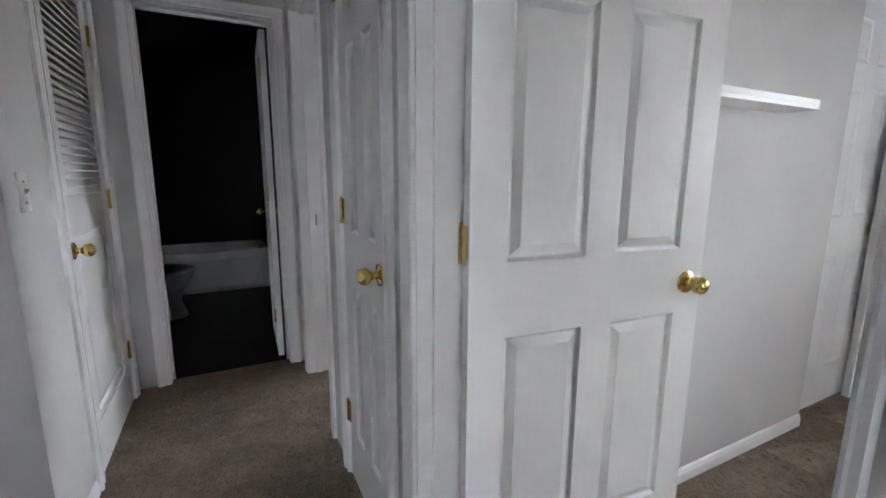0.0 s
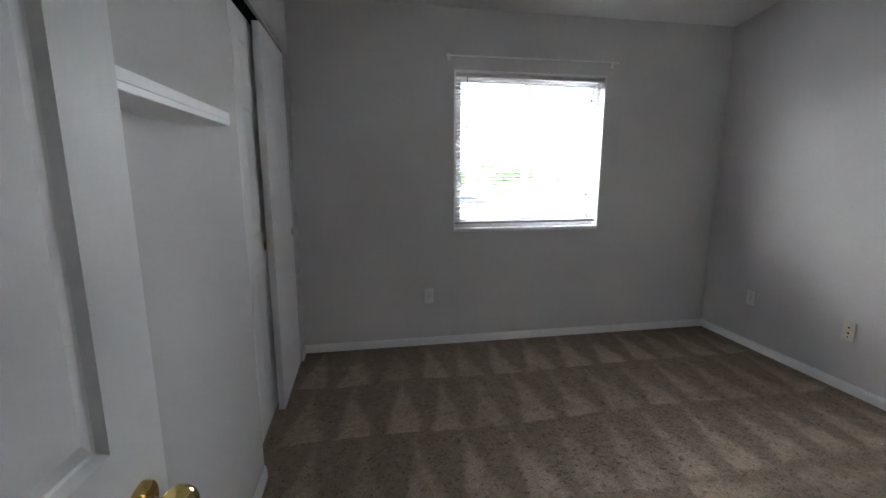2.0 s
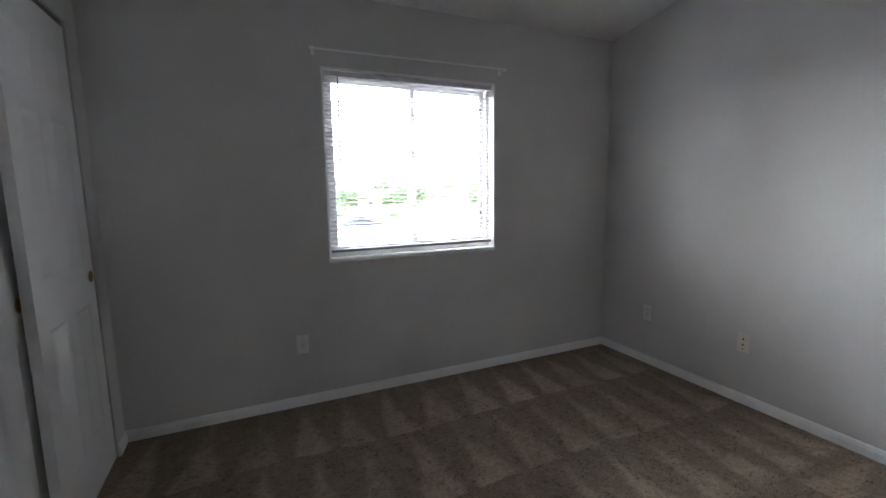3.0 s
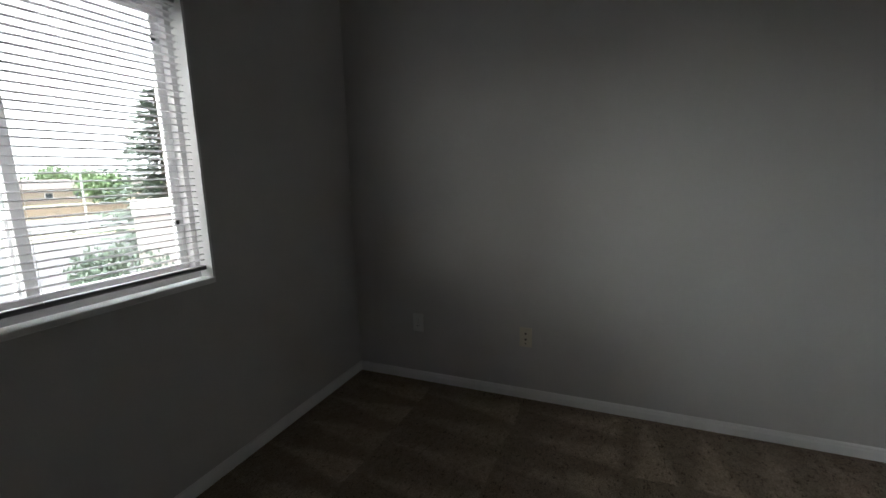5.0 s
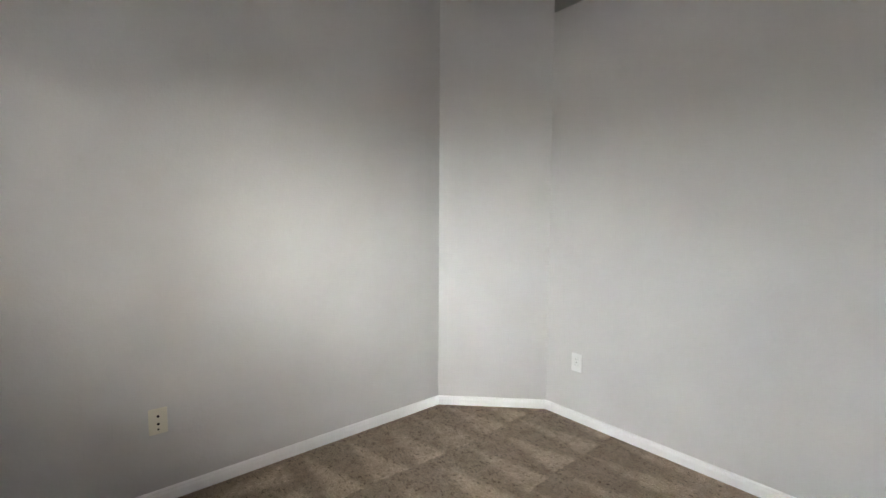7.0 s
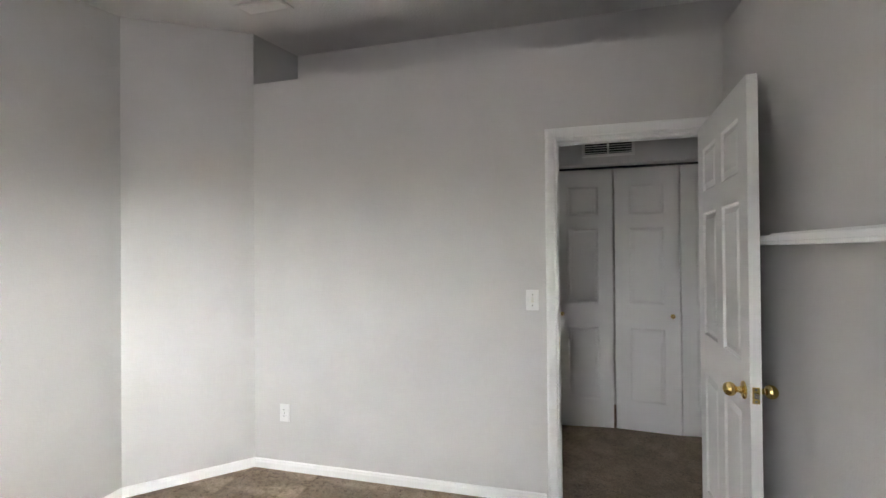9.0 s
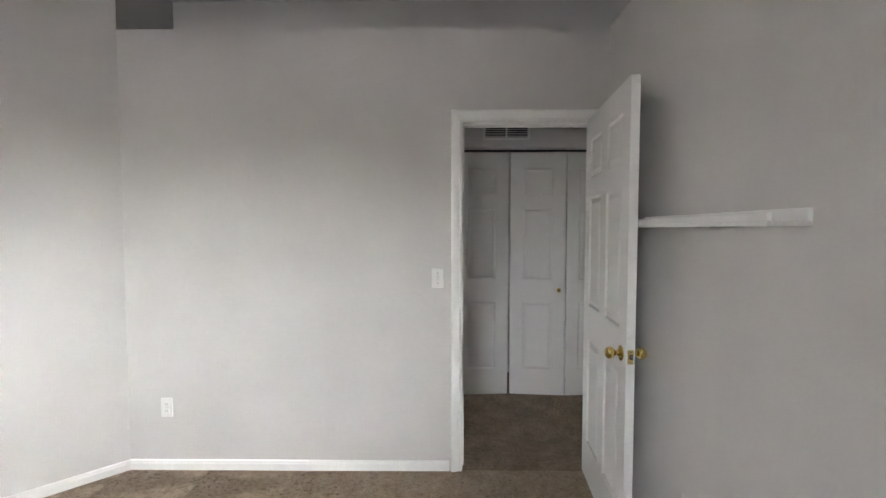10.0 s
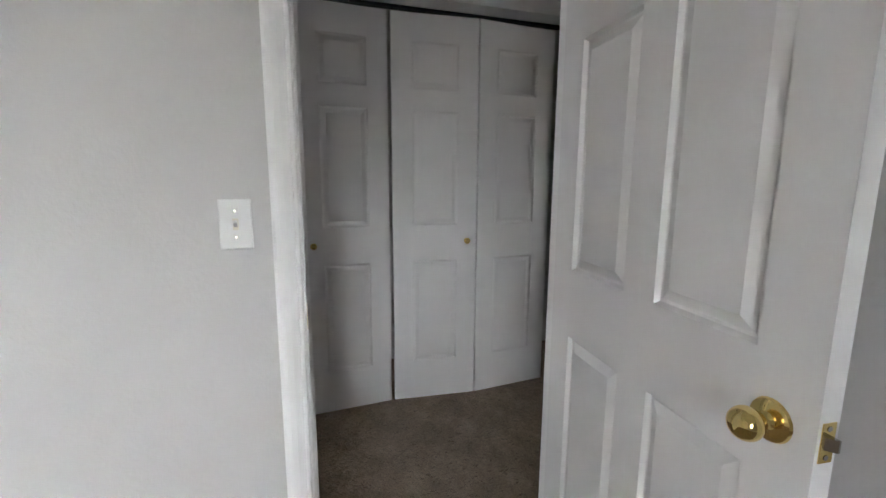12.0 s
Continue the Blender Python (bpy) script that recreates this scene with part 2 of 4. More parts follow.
# the dark bathroom's shade is put into these near-black colours
BATH_FLOOR = simple("dark_vinyl_with_shade", (0.022, 0.016, 0.014), 0.85, 0, 0.3, 6)
BATH_WALL = paint("bathroom_paint_with_shade", (0.02, 0.019, 0.019), 0.9)
GRILLE = simple("grille_enamel", (0.74, 0.73, 0.71), 0.4, 0, 0.04)
ASPHALT = simple("asphalt", (0.060, 0.055, 0.057), 0.9, 0, 0.25, 3, 0.01, 40)
APRON = simple("pale_concrete", (0.080, 0.073, 0.075), 0.9, 0, 0.12, 1.2)
CONCRETE = simple("concrete", (0.22, 0.21, 0.20), 0.85, 0, 0.15, 2)
GRASS = simple("dry_grass", (0.125, 0.108, 0.060), 0.95, 0, 0.4, 0.7)
STUCCO = simple("cream_stucco", (0.42, 0.37, 0.33), 0.9, 0, 0.06, 2, 0.004, 120)
HOUSE_WALL = simple("tan_siding", (0.20, 0.165, 0.13), 0.85, 0, 0.1, 0.5)
ROOF = simple("shingle_roof", (0.085, 0.070, 0.062), 0.9, 0, 0.2, 3)
FENCE = simple("weathered_fence_board", (0.20, 0.155, 0.11), 0.9, 0, 0.2, 1.5)
BARK = simple("bark", (0.10, 0.075, 0.055), 0.95, 0, 0.3, 9, 0.02, 20)
LEAF = simple("green_leaf", (0.062, 0.100, 0.036), 0.7, 0, 0.45, 1.5)
NEEDLE = simple("conifer_needle", (0.070, 0.092, 0.066), 0.75, 0, 0.4, 2)
CAR_PAINT = simple("dark_car_paint", (0.03, 0.035, 0.045), 0.2, 0.3)
CAR_GLASS = simple("car_glass", (0.02, 0.025, 0.03), 0.05)
RUBBER = simple("black_rubber", (0.02, 0.02, 0.02), 0.7)
POLE = simple("galvanised_pole", (0.40, 0.40, 0.39), 0.5, 0.6)

glass = Mat("window_glass", 0.0)
glass.t.nodes.remove(glass.b)
g_out = glass.t.nodes["Material Output"]
g_clear = glass.node("ShaderNodeBsdfTransparent", Color=(0.95, 0.96, 0.955, 1))
g_gloss = glass.node("ShaderNodeBsdfGlossy", Roughness=0.01)
g_fres = glass.node("ShaderNodeFresnel", IOR=1.45)
g_mix = glass.node("ShaderNodeMixShader", Fac=g_fres.outputs[0])
glass.t.links.new(g_clear.outputs[0], g_mix.inputs[1])
glass.t.links.new(g_gloss.outputs[0], g_mix.inputs[2])
glass.t.links.new(g_mix.outputs[0], g_out.inputs["Surface"])
GLASS = glass.m

def zc(y):
    return ZN + SLOPE * (YN - y)


# ---------- structure: bedroom ----------
structure("floor", boxes((-0.7, 0.0, -0.2, XE + 0.2, YN + 0.2, 0.012)), CARPET, "brown carpet with triangular vacuum marks", "carpet")
structure("hall_floor", boxes((HE - 0.06, HS - 0.8, -0.2, 3.4, -0.0, 0.012), (-3.6, 0.0, -0.2, -0.7, 3.5, 0.012)), CARPET_HALL, "brown hallway carpet, the bedroom carpet darkened as shade", "carpet")
structure("bathroom_floor", boxes((-4.66, -1.8, -0.2, HE - 0.06, 0.0, -0.006)), BATH_FLOOR, "dark vinyl bathroom floor, shade deepened in its colour", "floor")

structure("wall_north", boxes((-0.7, YN, 0, WX0, YN + 0.145, 2.9), (WX1, YN, 0, XE + 0.2, YN + 0.145, 2.9),
                              (WX0, YN, 0, WX1, YN + 0.145, WZ0), (WX0, YN, WZ1, WX1, YN + 0.145, 2.9)), WALL,
          "grey painted wall around the window", "wall")
structure("wall_east", boxes((XE, DY, 0, XE + 0.2, YN, 3.3)), WALL, "grey painted plain wall", "wall")
bm = bmesh.new()
prism(bm, [(DX, 0.0), (XE, DY), (XE + 0.2, DY), (XE + 0.2, -0.6), (DX, -0.6)], 2, 0, 3.4)
structure("wall_diagonal", bm, WALL, "grey painted diagonal corner wall", "wall")
structure("wall_south", boxes((-T, -T, 0, JL, 0, LEDGE), (JR, -T, 0, DX, 0, LEDGE), (JL, -T, JTOP, JR, 0, LEDGE)), WALL,
          "grey painted wall with the doorway, ending in a ledge", "wall")
bm = boxes((-T, 0, 0, 0, CY0, LEDGE), (-T, CY0, CTOP, 0, CY1, LEDGE), (-T, CY1, 0, 0, YN, LEDGE))
structure("wall_west", bm, WALL, "grey painted wall with the closet opening", "wall")
# ledge above the hall and the closet, with the walls behind it
structure("plant_ledge", boxes((-0.7, -0.64, LEDGE - 0.1, DX, -T, LEDGE - 0.004), (-0.7, -T, LEDGE - 0.1, -T, 2.35, LEDGE - 0.004)), WALL,
          "grey painted ledge above the hallway", "ledge")
structure("wall_ledge_back", boxes((-0.82, -0.64, LEDGE - 0.1, DX, -0.52, 3.3)), WALL, "grey wall behind the plant ledge", "wall")
structure("wall_ledge_side", boxes((-0.82, -0.52, LEDGE - 0.1, -0.7, YN, 3.3)), WALL, "grey wall behind the closet ledge", "wall")
bm = bmesh.new()
prism(bm, [(YN + 0.2, zc(YN + 0.2)), (-0.7, zc(-0.7)), (-0.7, zc(-0.7) + 0.12), (YN + 0.2, zc(YN + 0.2) + 0.12)], 0, -0.85, XE + 0.25)
structure("ceiling", bm, CEIL, "sloping textured painted ceiling", "ceiling")

# closet interior
structure("closet_wall", boxes((-0.82, CY0 - 0.5, 0, -0.7, YN, LEDGE - 0.1), (-0.7, CY0 - 0.62, 0, -T, CY0 - 0.5, LEDGE - 0.1)), WALL_HALL, "plain closet back wall", "wall")

# ---------- structure: hall ----------
structure("wall_hall_north", boxes((LIN1, -T, 0, -T, 0, HTOP), (H2X1, -T, 0, LIN0, 0, HTOP), (HE - T, -T, 0, H2X0, 0, HTOP),
                                   (LIN0, -T, BTOP - 0.04, LIN1, 0, HTOP), (H2X0, -T, BTOP - 0.04, H2X1, 0, HTOP)), WALL_HALL,
          "grey hallway wall with two doorways", "wall")
structure("linen_closet_back", boxes((LIN0 - 0.05, 0.35, 0, LIN1 + 0.05, 0.40, HTOP)), WALL_HALL, "plain linen closet back wall", "wall")
structure("wall_hall_east_north", boxes((DX, -T, 0, 3.5, -0.001, HTOP)), WALL_HALL, "plain hallway wall", "wall")
structure("wall_hall_south", boxes((HE - T, HS - T, 0, LV0, HS, HTOP), (LV1, HS - T, 0, BX0, HS, HTOP), (BX1, HS - T, 0, 3.5, HS, HTOP),
                                   (LV0, HS - T, BTOP - 0.04, LV1, HS, HTOP), (BX0, HS - T, BTOP, BX1, HS, HTOP)), WALL_HALL,
          "grey hallway wall with closet openings", "wall")
structure("wall_hall_end", boxes((HE - T, HS, 0, HE, BY0, HTOP), (HE - T, BY1, 0, HE, -T, HTOP), (HE - T, BY0, BTOP - 0.04, HE, BY1, HTOP)), WALL_HALL,
          "grey hallway end wall with bathroom doorway", "wall")
# unseen wall; its opening is added to let sky light into the hallway
structure("wall_hall_east", boxes((3.3, HS, 0, 3.42, -T, 1.25), (3.3, HS, 1.87, 3.42, -T, HTOP), (3.3, HS, 1.25, 3.42, -0.98, 1.87), (3.3, -0.72, 1.25, 3.42, -T, 1.87)), WALL_HALL, "plain unseen end wall with an opening added to light the hallway", "wall")
structure("hall_ceiling", boxes((HE - T, HS - 0.8, HTOP, 3.5, -0.001, LEDGE - 0.102)), CEIL, "flat hallway ceiling", "ceiling")
structure("hall_closet_back", boxes((LV0 - 0.3, HS - 0.78, 0, BX1 + 0.3, HS - 0.72, HTOP), (LV0 - 0.3, HS - 0.72, 0, LV0 - 0.2, HS - T, HTOP),
                                    (BX1 + 0.2, HS - 0.72, 0, BX1 + 0.3, HS - T, HTOP)), WALL_HALL, "plain closet back wall", "wall")
# bathroom shell: near-black walls and ceiling stand in for missing light
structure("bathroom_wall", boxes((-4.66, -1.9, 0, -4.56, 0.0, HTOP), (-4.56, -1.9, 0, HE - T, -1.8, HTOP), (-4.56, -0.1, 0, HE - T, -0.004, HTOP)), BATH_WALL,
          "bathroom walls coloured near black for lack of light", "wall")
structure("bathroom_ceiling", boxes((-4.66, -1.9, HTOP, HE - T, 0.0, HTOP + 0.1)), BATH_WALL, "bathroom ceiling coloured near black for lack of light", "ceiling")
# second bedroom shell with its own window
structure("second_bedroom_wall", boxes((-3.6, 0.0, 0, -3.5, 3.5, HTOP), (-0.9, 0.40, 0, -0.83, 3.4, HTOP), (-3.5, 3.4, 0, -2.60, 3.5, HTOP), (-2.10, 3.4, 0, -0.83, 3.5, HTOP),
                                       (-2.60, 3.4, 0, -2.10, 3.5, 0.98), (-2.60, 3.4, 1.72, -2.10, 3.5, HTOP), (-3.5, 0.0, 0, HE - T, 0.08, HTOP)), WALL_HALL,
          "plain walls of the second bedroom", "wall")
structure("second_bedroom_ceiling", boxes((-3.6, 0.0, HTOP, -0.83, 3.5, HTOP + 0.1)), CEIL, "flat second bedroom ceiling", "ceiling")


# ---------- baseboards and casings ----------
BASE = [(0, 0), (0.013, 0), (0.013, 0.052), (0.010, 0.061), (0.010, 0.067), (0.004, 0.074), (0, 0.074)]


def baseboard(a, b, label="white painted baseboard above the carpet"):
    """A moulded baseboard along the floor from a to b; the room lies to the left of a to b."""
    a, b = Vector((*a, 0)), Vector((*b, 0))
    d = (b - a).normalized()
    n = Vector((-d.y, d.x, 0))
    bm = bmesh.new()
    ends = []
    for p in (a, b):
        ends.append([bm.verts.new(p + n * (u - 0.001) + Vector((0, 0, v - 0.002))) for u, v in BASE])
    k = len(BASE)
    for i in range(k):
        bm.faces.new((ends[0][i], ends[0][(i + 1) % k], ends[1][(i + 1) % k], ends[1][i]))
    bm.faces.new(ends[0][::-1])
    bm.faces.new(ends[1])
    return structure("baseboard", bm, TRIM, label, "baseboard")


CAS = 0.062
baseboard((XE, YN), (0.0, YN))
baseboard((XE, DY), (XE, YN))
baseboard((DX, 0.0), (XE, DY))
baseboard((JR + CAS + 0.003, 0.0), (DX, 0.0))
baseboard((0.0, CY0 - 0.004), (0.0, 0.0))
baseboard((0.0, YN), (0.0, CY1 + 0.004))
baseboard((LV1 + CAS + 0.006, HS), (BX0, HS), "white painted hallway baseboard")
bb = baseboard((BX1, HS), (3.3, HS), "white painted hallway baseboard")
baseboard((3.3, -T), (JR + CAS + 0.003, -T), "white painted hallway baseboard")

CASING = [(0.0, 0.0), (0.0, 0.010), (0.004, 0.014), (0.010, 0.014), (0.013, 0.008), (0.019, 0.010), (0.030, 0.015), (0.044, 0.019), (0.054, 0.019), (0.062, 0.012), (0.062, 0.0)]


def casing(lo, hi, top, m, label):
    """A mitred moulded casing round three sides of an opening. Local: x along the wall, z up, y out of the wall."""
    bm = bmesh.new()
    rows = []
    e = 0.006
    for u, v in CASING:
        u = u + 0.0
        pts = [(lo + e - u, -0.001), (lo + e - u, top - e + u), (hi - e + u, top - e + u), (hi - e + u, -0.001)]
        rows.append([bm.verts.new(m @ Vector((x, v, z))) for x, z in pts])
    for a, b in zip(rows, rows[1:] + rows[:1]):
        for i in range(3):
            bm.faces.new((a[i], a[i + 1], b[i + 1], b[i]))
    for i in (0, 3):
        bm.faces.new([r[i] for r in rows])
    return structure("trim", bm, TRIM, label, "door casing")


def jamb(lo, hi, top, depth0, depth1, m, label, stop=True):
    """Lining boards of an opening with a stop bead. Local: x along the wall, y through it."""
    th = 0.012
    bm = boxes((lo, depth0, 0, lo + th, depth1, top), (hi - th, depth0, 0, hi, depth1, top), (lo + th, depth0, top - th, hi - th, depth1, top))
    if stop:
        s0 = depth0 + (depth1 - depth0) * 0.30
        s1 = s0 + 0.034
        box(bm, lo + th, s0, 0, lo + th + 0.010, s1, top - th)
        box(bm, hi - th - 0.010, s0, 0, hi - th, s1, top - th)
        box(bm, lo + th + 0.010, s0, top - th - 0.010, hi - th - 0.010, s1, top - th)
    for v in bm.verts:
        v.co = m @ v.co
    return structure("trim", bm, TRIM, label, "door jamb")


north_side = pose(0, 0, 0)
casing(JL, JR, JTOP, north_side, "white moulded casing round the bedroom doorway")
hall_side = Matrix.Translation((0, -T, 0)) @ Matrix.Diagonal((1, -1, 1, 1))
casing(JL, JR, JTOP, hall_side, "white moulded casing round the bedroom doorway")
jamb(JL, JR, JTOP, -T - 0.001, 0.001, pose(0, 0, 0), "white painted bedroom door jamb")
casing(LIN0, LIN1, BTOP - 0.04, hall_side, "white moulded casing round the linen closet door")
jamb(LIN0, LIN1, BTOP - 0.04, -T - 0.001, 0.001, pose(0, 0, 0), "white painted linen closet jamb", False)
casing(H2X0, H2X1, BTOP - 0.04, hall_side, "white moulded casing round an open doorway")
jamb(H2X0, H2X1, BTOP - 0.04, -T - 0.001, 0.001, pose(0, 0, 0), "white painted doorway jamb")
south_side = Matrix.Translation((0, HS, 0))
casing(LV0, LV1, BTOP - 0.04, south_side, "white moulded casing round the louvred door")
jamb(LV0, LV1, BTOP - 0.04, HS - T, HS + 0.001, pose(0, 0, 0), "white painted louvred door jamb", False)
end_m = Matrix.Translation((HE, 0, 0)) @ Matrix(((0, 1, 0, 0), (1, 0, 0, 0), (0, 0, 1, 0), (0, 0, 0, 1)))
casing(BY0, BY1, BTOP - 0.04, end_m, "white moulded casing round the bathroom doorway")
jamb(BY0, BY1, BTOP - 0.04, -T - 0.001, 0.001, end_m, "white painted bathroom door jamb")


# ---------- doors ----------
RINGS = ((0.0, 0.0), (0.007, 0.0098), (0.011, 0.0105), (0.036, 0.0015))


def panel_slab(w, h, t, xs, zs, rings=RINGS):
    """A moulded slab: x 0..w, z 0..h, y 0..t, with a grooved recess on both faces at every xs by zs rectangle."""
    bm = bmesh.new()
    gx = sorted({0.0, w, *[v for p in xs for v in p]})
    gz = sorted({0.0, h, *[v for p in zs for v in p]})

    def quad(*pts):
        bm.faces.new([bm.verts.new(p) for p in pts])

    for y, s in ((0.0, 1), (t, -1)):
        for x0, x1 in zip(gx, gx[1:]):
            for z0, z1 in zip(gz, gz[1:]):
                if any(abs(p[0] - x0) < 1e-6 for p in xs) and any(abs(p[0] - z0) < 1e-6 for p in zs):
                    last = None
                    for inset, deep in rings[:3]:
                        cur = ring(x0, x1, z0, z1, y + s * deep, inset)
                        if last:
                            for n in range(4):
                                quad(last[n], last[(n + 1) % 4], cur[(n + 1) % 4], cur[n])
                        last = cur
                    quad(*last)
                else:
                    quad((x0, y, z0), (x1, y, z0), (x1, y, z1), (x0, y, z1))
    quad((0, 0, 0), (w, 0, 0), (w, t, 0), (0, t, 0))
    quad((0, 0, h), (w, 0, h), (w, t, h), (0, t, h))
    quad((0, 0, 0), (0, t, 0), (0, t, h), (0, 0, h))
    quad((w, 0, 0), (w, t, 0), (w, t, h), (w, 0, h))
    bmesh.ops.remove_doubles(bm, verts=bm.verts[:], dist=1e-5)
    return bm


def ring(x0, x1, z0, z1, y, inset):
    return [(x0 + inset, y, z0 + inset), (x1 - inset, y, z0 + inset), (x1 - inset, y, z1 - inset), (x0 + inset, y, z1 - inset)]


def panelled(parent, w, h, t, xs, zs, rings=RINGS, at=(0, 0, 0)):
    """The slab of a moulded door and its raised panels, each a part."""
    slab = part("slab", panel_slab(w, h, t, xs, zs, rings), DOOR, parent)
    slab.location = at
    for x0, x1 in xs:
        for z0, z1 in zs:
            bm = bmesh.new()
            loops = []
            for y, s in ((0.0, 1), (t, -1)):
                outer = [bm.verts.new(p) for p in ring(x0, x1, z0, z1, y + s * (rings[2][1] + 0.0006), rings[2][0])]
                inner = [bm.verts.new(p) for p in ring(x0, x1, z0, z1, y + s * rings[3][1], rings[3][0])]
                bm.faces.new(inner)
                for n in range(4):
                    bm.faces.new((outer[n], outer[(n + 1) % 4], inner[(n + 1) % 4], inner[n]))
                loops.append(outer)
            for n in range(4):
                bm.faces.new((loops[0][n], loops[0][(n + 1) % 4], loops[1][(n + 1) % 4], loops[1][n]))
            part("panel", bm, DOOR, parent).location = at
    return slab


KNOB = [(0, 0), (0.031, 0), (0.033, 0.002), (0.031, 0.006), (0.024, 0.009), (0.014, 0.011), (0.011, 0.018), (0.0115, 0.026), (0.017, 0.030),
        (0.0225, 0.036), (0.0252, 0.044), (0.0245, 0.052), (0.0205, 0.060), (0.0135, 0.0655), (0.0065, 0.068), (0, 0.0688)]


def rounded(profile, n=4):
    """A smooth curve through the points of a turned profile."""
    p = [profile[0]] + list(profile) + [profile[-1]]
    out = []
    for a, b, c, d in zip(p, p[1:], p[2:], p[3:]):
        for i in range(n):
            t = i / n
            out.append(tuple(0.5 * (2 * b[k] + (c[k] - a[k]) * t + (2 * a[k] - 5 * b[k] + 4 * c[k] - d[k]) * t * t + (3 * b[k] - a[k] - 3 * c[k] + d[k]) * t ** 3) for k in (0, 1)))
    return [(max(r, 0.0), z) for r, z in out] + [profile[-1]]


def knob(parent, at, out, name="door_knob"):
    """A round brass knob on a rosette, standing out of a face along out."""
    bm = bmesh.new()
    m = Matrix.Translation(at) @ Vector(out).to_track_quat("Z", "Y").to_matrix().to_4x4()
    lathe(bm, KNOB[:5] + rounded(KNOB[5:]), m, 48)
    return part(name, bm, BRASS, parent, "polished brass knob", True)


def hinge(parent, at, leaf_dir, z, name="hinge", barrel=(0, 0, 1)):
    """A brass butt hinge: barrel with knuckles and one leaf."""
    bm = bmesh.new()
    p = Vector((at[0], at[1], z))
    for i in range(5):
        cyl(p + Vector((0, 0, -0.045 + i * 0.0182)), p + Vector((0, 0, -0.045 + i * 0.0182 + 0.0168)), 0.0062, 12, bm=bm)
    cyl(p + Vector((0, 0, 0.046)), p + Vector((0, 0, 0.052)), 0.0048, 10, 0.002, bm=bm)
    d = Vector((leaf_dir[0], leaf_dir[1], 0)).normalized()
    s = Vector((-d.y, d.x, 0)) * 0.0012
    q = [p, p + d * 0.030]
    vs = []
    for zz in (-0.045, 0.045):
        for base in q:
            for sg in (-1, 1):
                vs.append(bm.verts.new(base + s * sg + Vector((0, 0, zz))))
    for f in ((0, 1, 3, 2), (4, 6, 7, 5), (0, 4, 5, 1), (2, 3, 7, 6), (0, 2, 6, 4), (1, 5, 7, 3)):
        bm.faces.new([vs[i] for i in f])
    return part(name, bm, BRASS, parent, "brass butt hinge", True)


def six_panel(w, h, s=0.102, m=0.115):
    p = (w - 2 * s - m) / 2
    xs = [(s, s + p), (s + p + m, w - s)]
    zs = [(0.215, 0.804), (0.993, 1.590), (1.695, h - 0.125)]
    return xs, zs


# bedroom door, standing open against the shelf wall
DW, DH, DT = 0.750, 2.030, 0.035
door_pose = pose(0.111, -0.023, 0.012, 0, 0, 85.0)
door = empty("door_1", door_pose, "white six-panel bedroom door standing open against the wall", "door", kind="structure")
xs, zs = six_panel(DW, DH, 0.098, 0.098)
panelled(door, DW, DH, DT, xs, zs)
# local y = 0 faces the room once the door stands open
knob(door, (DW - 0.062, 0.0, 0.893), (0, -1, 0))
knob(door, (DW - 0.062, DT, 0.893), (0, 1, 0))
bm = soft_box((DW - 0.0005, 0.006, 0.864), (DW + 0.0015, DT - 0.006, 0.922), 0.0004, 1)
lp = part("latch_plate", bm, BRASS, door, "brass latch plate in the door edge")
bm = bmesh.new()
prism(bm, [(DW + 0.001, 0.011), (DW + 0.012, 0.022), (DW + 0.012, 0.025), (DW + 0.001, 0.025)], 2, 0.884, 0.902)
part("latch_bolt", bm, STEEL, lp, "dark steel latch bolt", True)
for z in (0.872, 0.914):
    part("screw", cyl((DW + 0.001, DT / 2, z), (DW + 0.0022, DT / 2, z), 0.004), STEEL, lp)
for z in (0.25, 1.035, 1.82):
    hinge(door, (-0.0025, 0.040), (0, -1), z)

# strike plate in the bedroom jamb
sp = empty("strike_plate", pose(JR - 0.012, -0.035, 0.905), "small brass strike plate set in the door jamb", "strike plate")
part("plate", soft_box((-0.0015, -0.014, -0.03), (0.0005, 0.014, 0.03), 0.0003, 1), BRASS, sp)
part("bolt_hole", boxes((-0.0022, -0.006, -0.011), (0.0, 0.006, 0.011)), DARK, sp)

sp = empty("strike_plate", pose(H2X0 + 0.012, -0.062, 0.94), "small brass strike plate in a hallway doorway", "strike plate")
part("plate", soft_box((-0.0005, -0.014, -0.03), (0.0015, 0.014, 0.03), 0.0003, 1), BRASS, sp)
part("bolt_hole", boxes((0.0, -0.006, -0.011), (0.0022, 0.006, 0.011)), DARK, sp)

# bypass closet doors
LEAFW, LEAFH = 0.615, 2.005
def closet_leaf(x, y0, label):
    ob = empty("closet_sliding_door", Matrix.Translation((x, y0, 0.014)) @ pose(0, 0, 0, 0, 0, 90), label, "sliding door", "closet doors")
    xs, zs = six_panel(LEAFW, LEAFH, 0.095, 0.095)
    panelled(ob, LEAFW, LEAFH, 0.034, xs, zs, ((0.0, 0.0), (0.010, 0.0030), (0.015, 0.0034), (0.036, 0.001)))
    lathe_m = pose(LEAFW - 0.045, -0.001, 0.92, 90)
    part("finger_pull", lathe(bmesh.new(), [(0, 0.001), (0.022, 0.001), (0.026, 0.0025), (0.026, 0.0), (0.0, 0.0)], lathe_m, 24), BRASS, ob, "round brass finger pull", True)
    return ob
closet_leaf(-0.062, CY0 + 0.012, "white six-panel sliding closet door on the rear track")
closet_leaf(-0.008, CY1 - LEAFW - 0.004, "white six-panel sliding closet door on the front track")
track = empty("closet_track", pose(0, 0, CTOP), "metal double track under the closet header, channel coloured as shade", "door track")
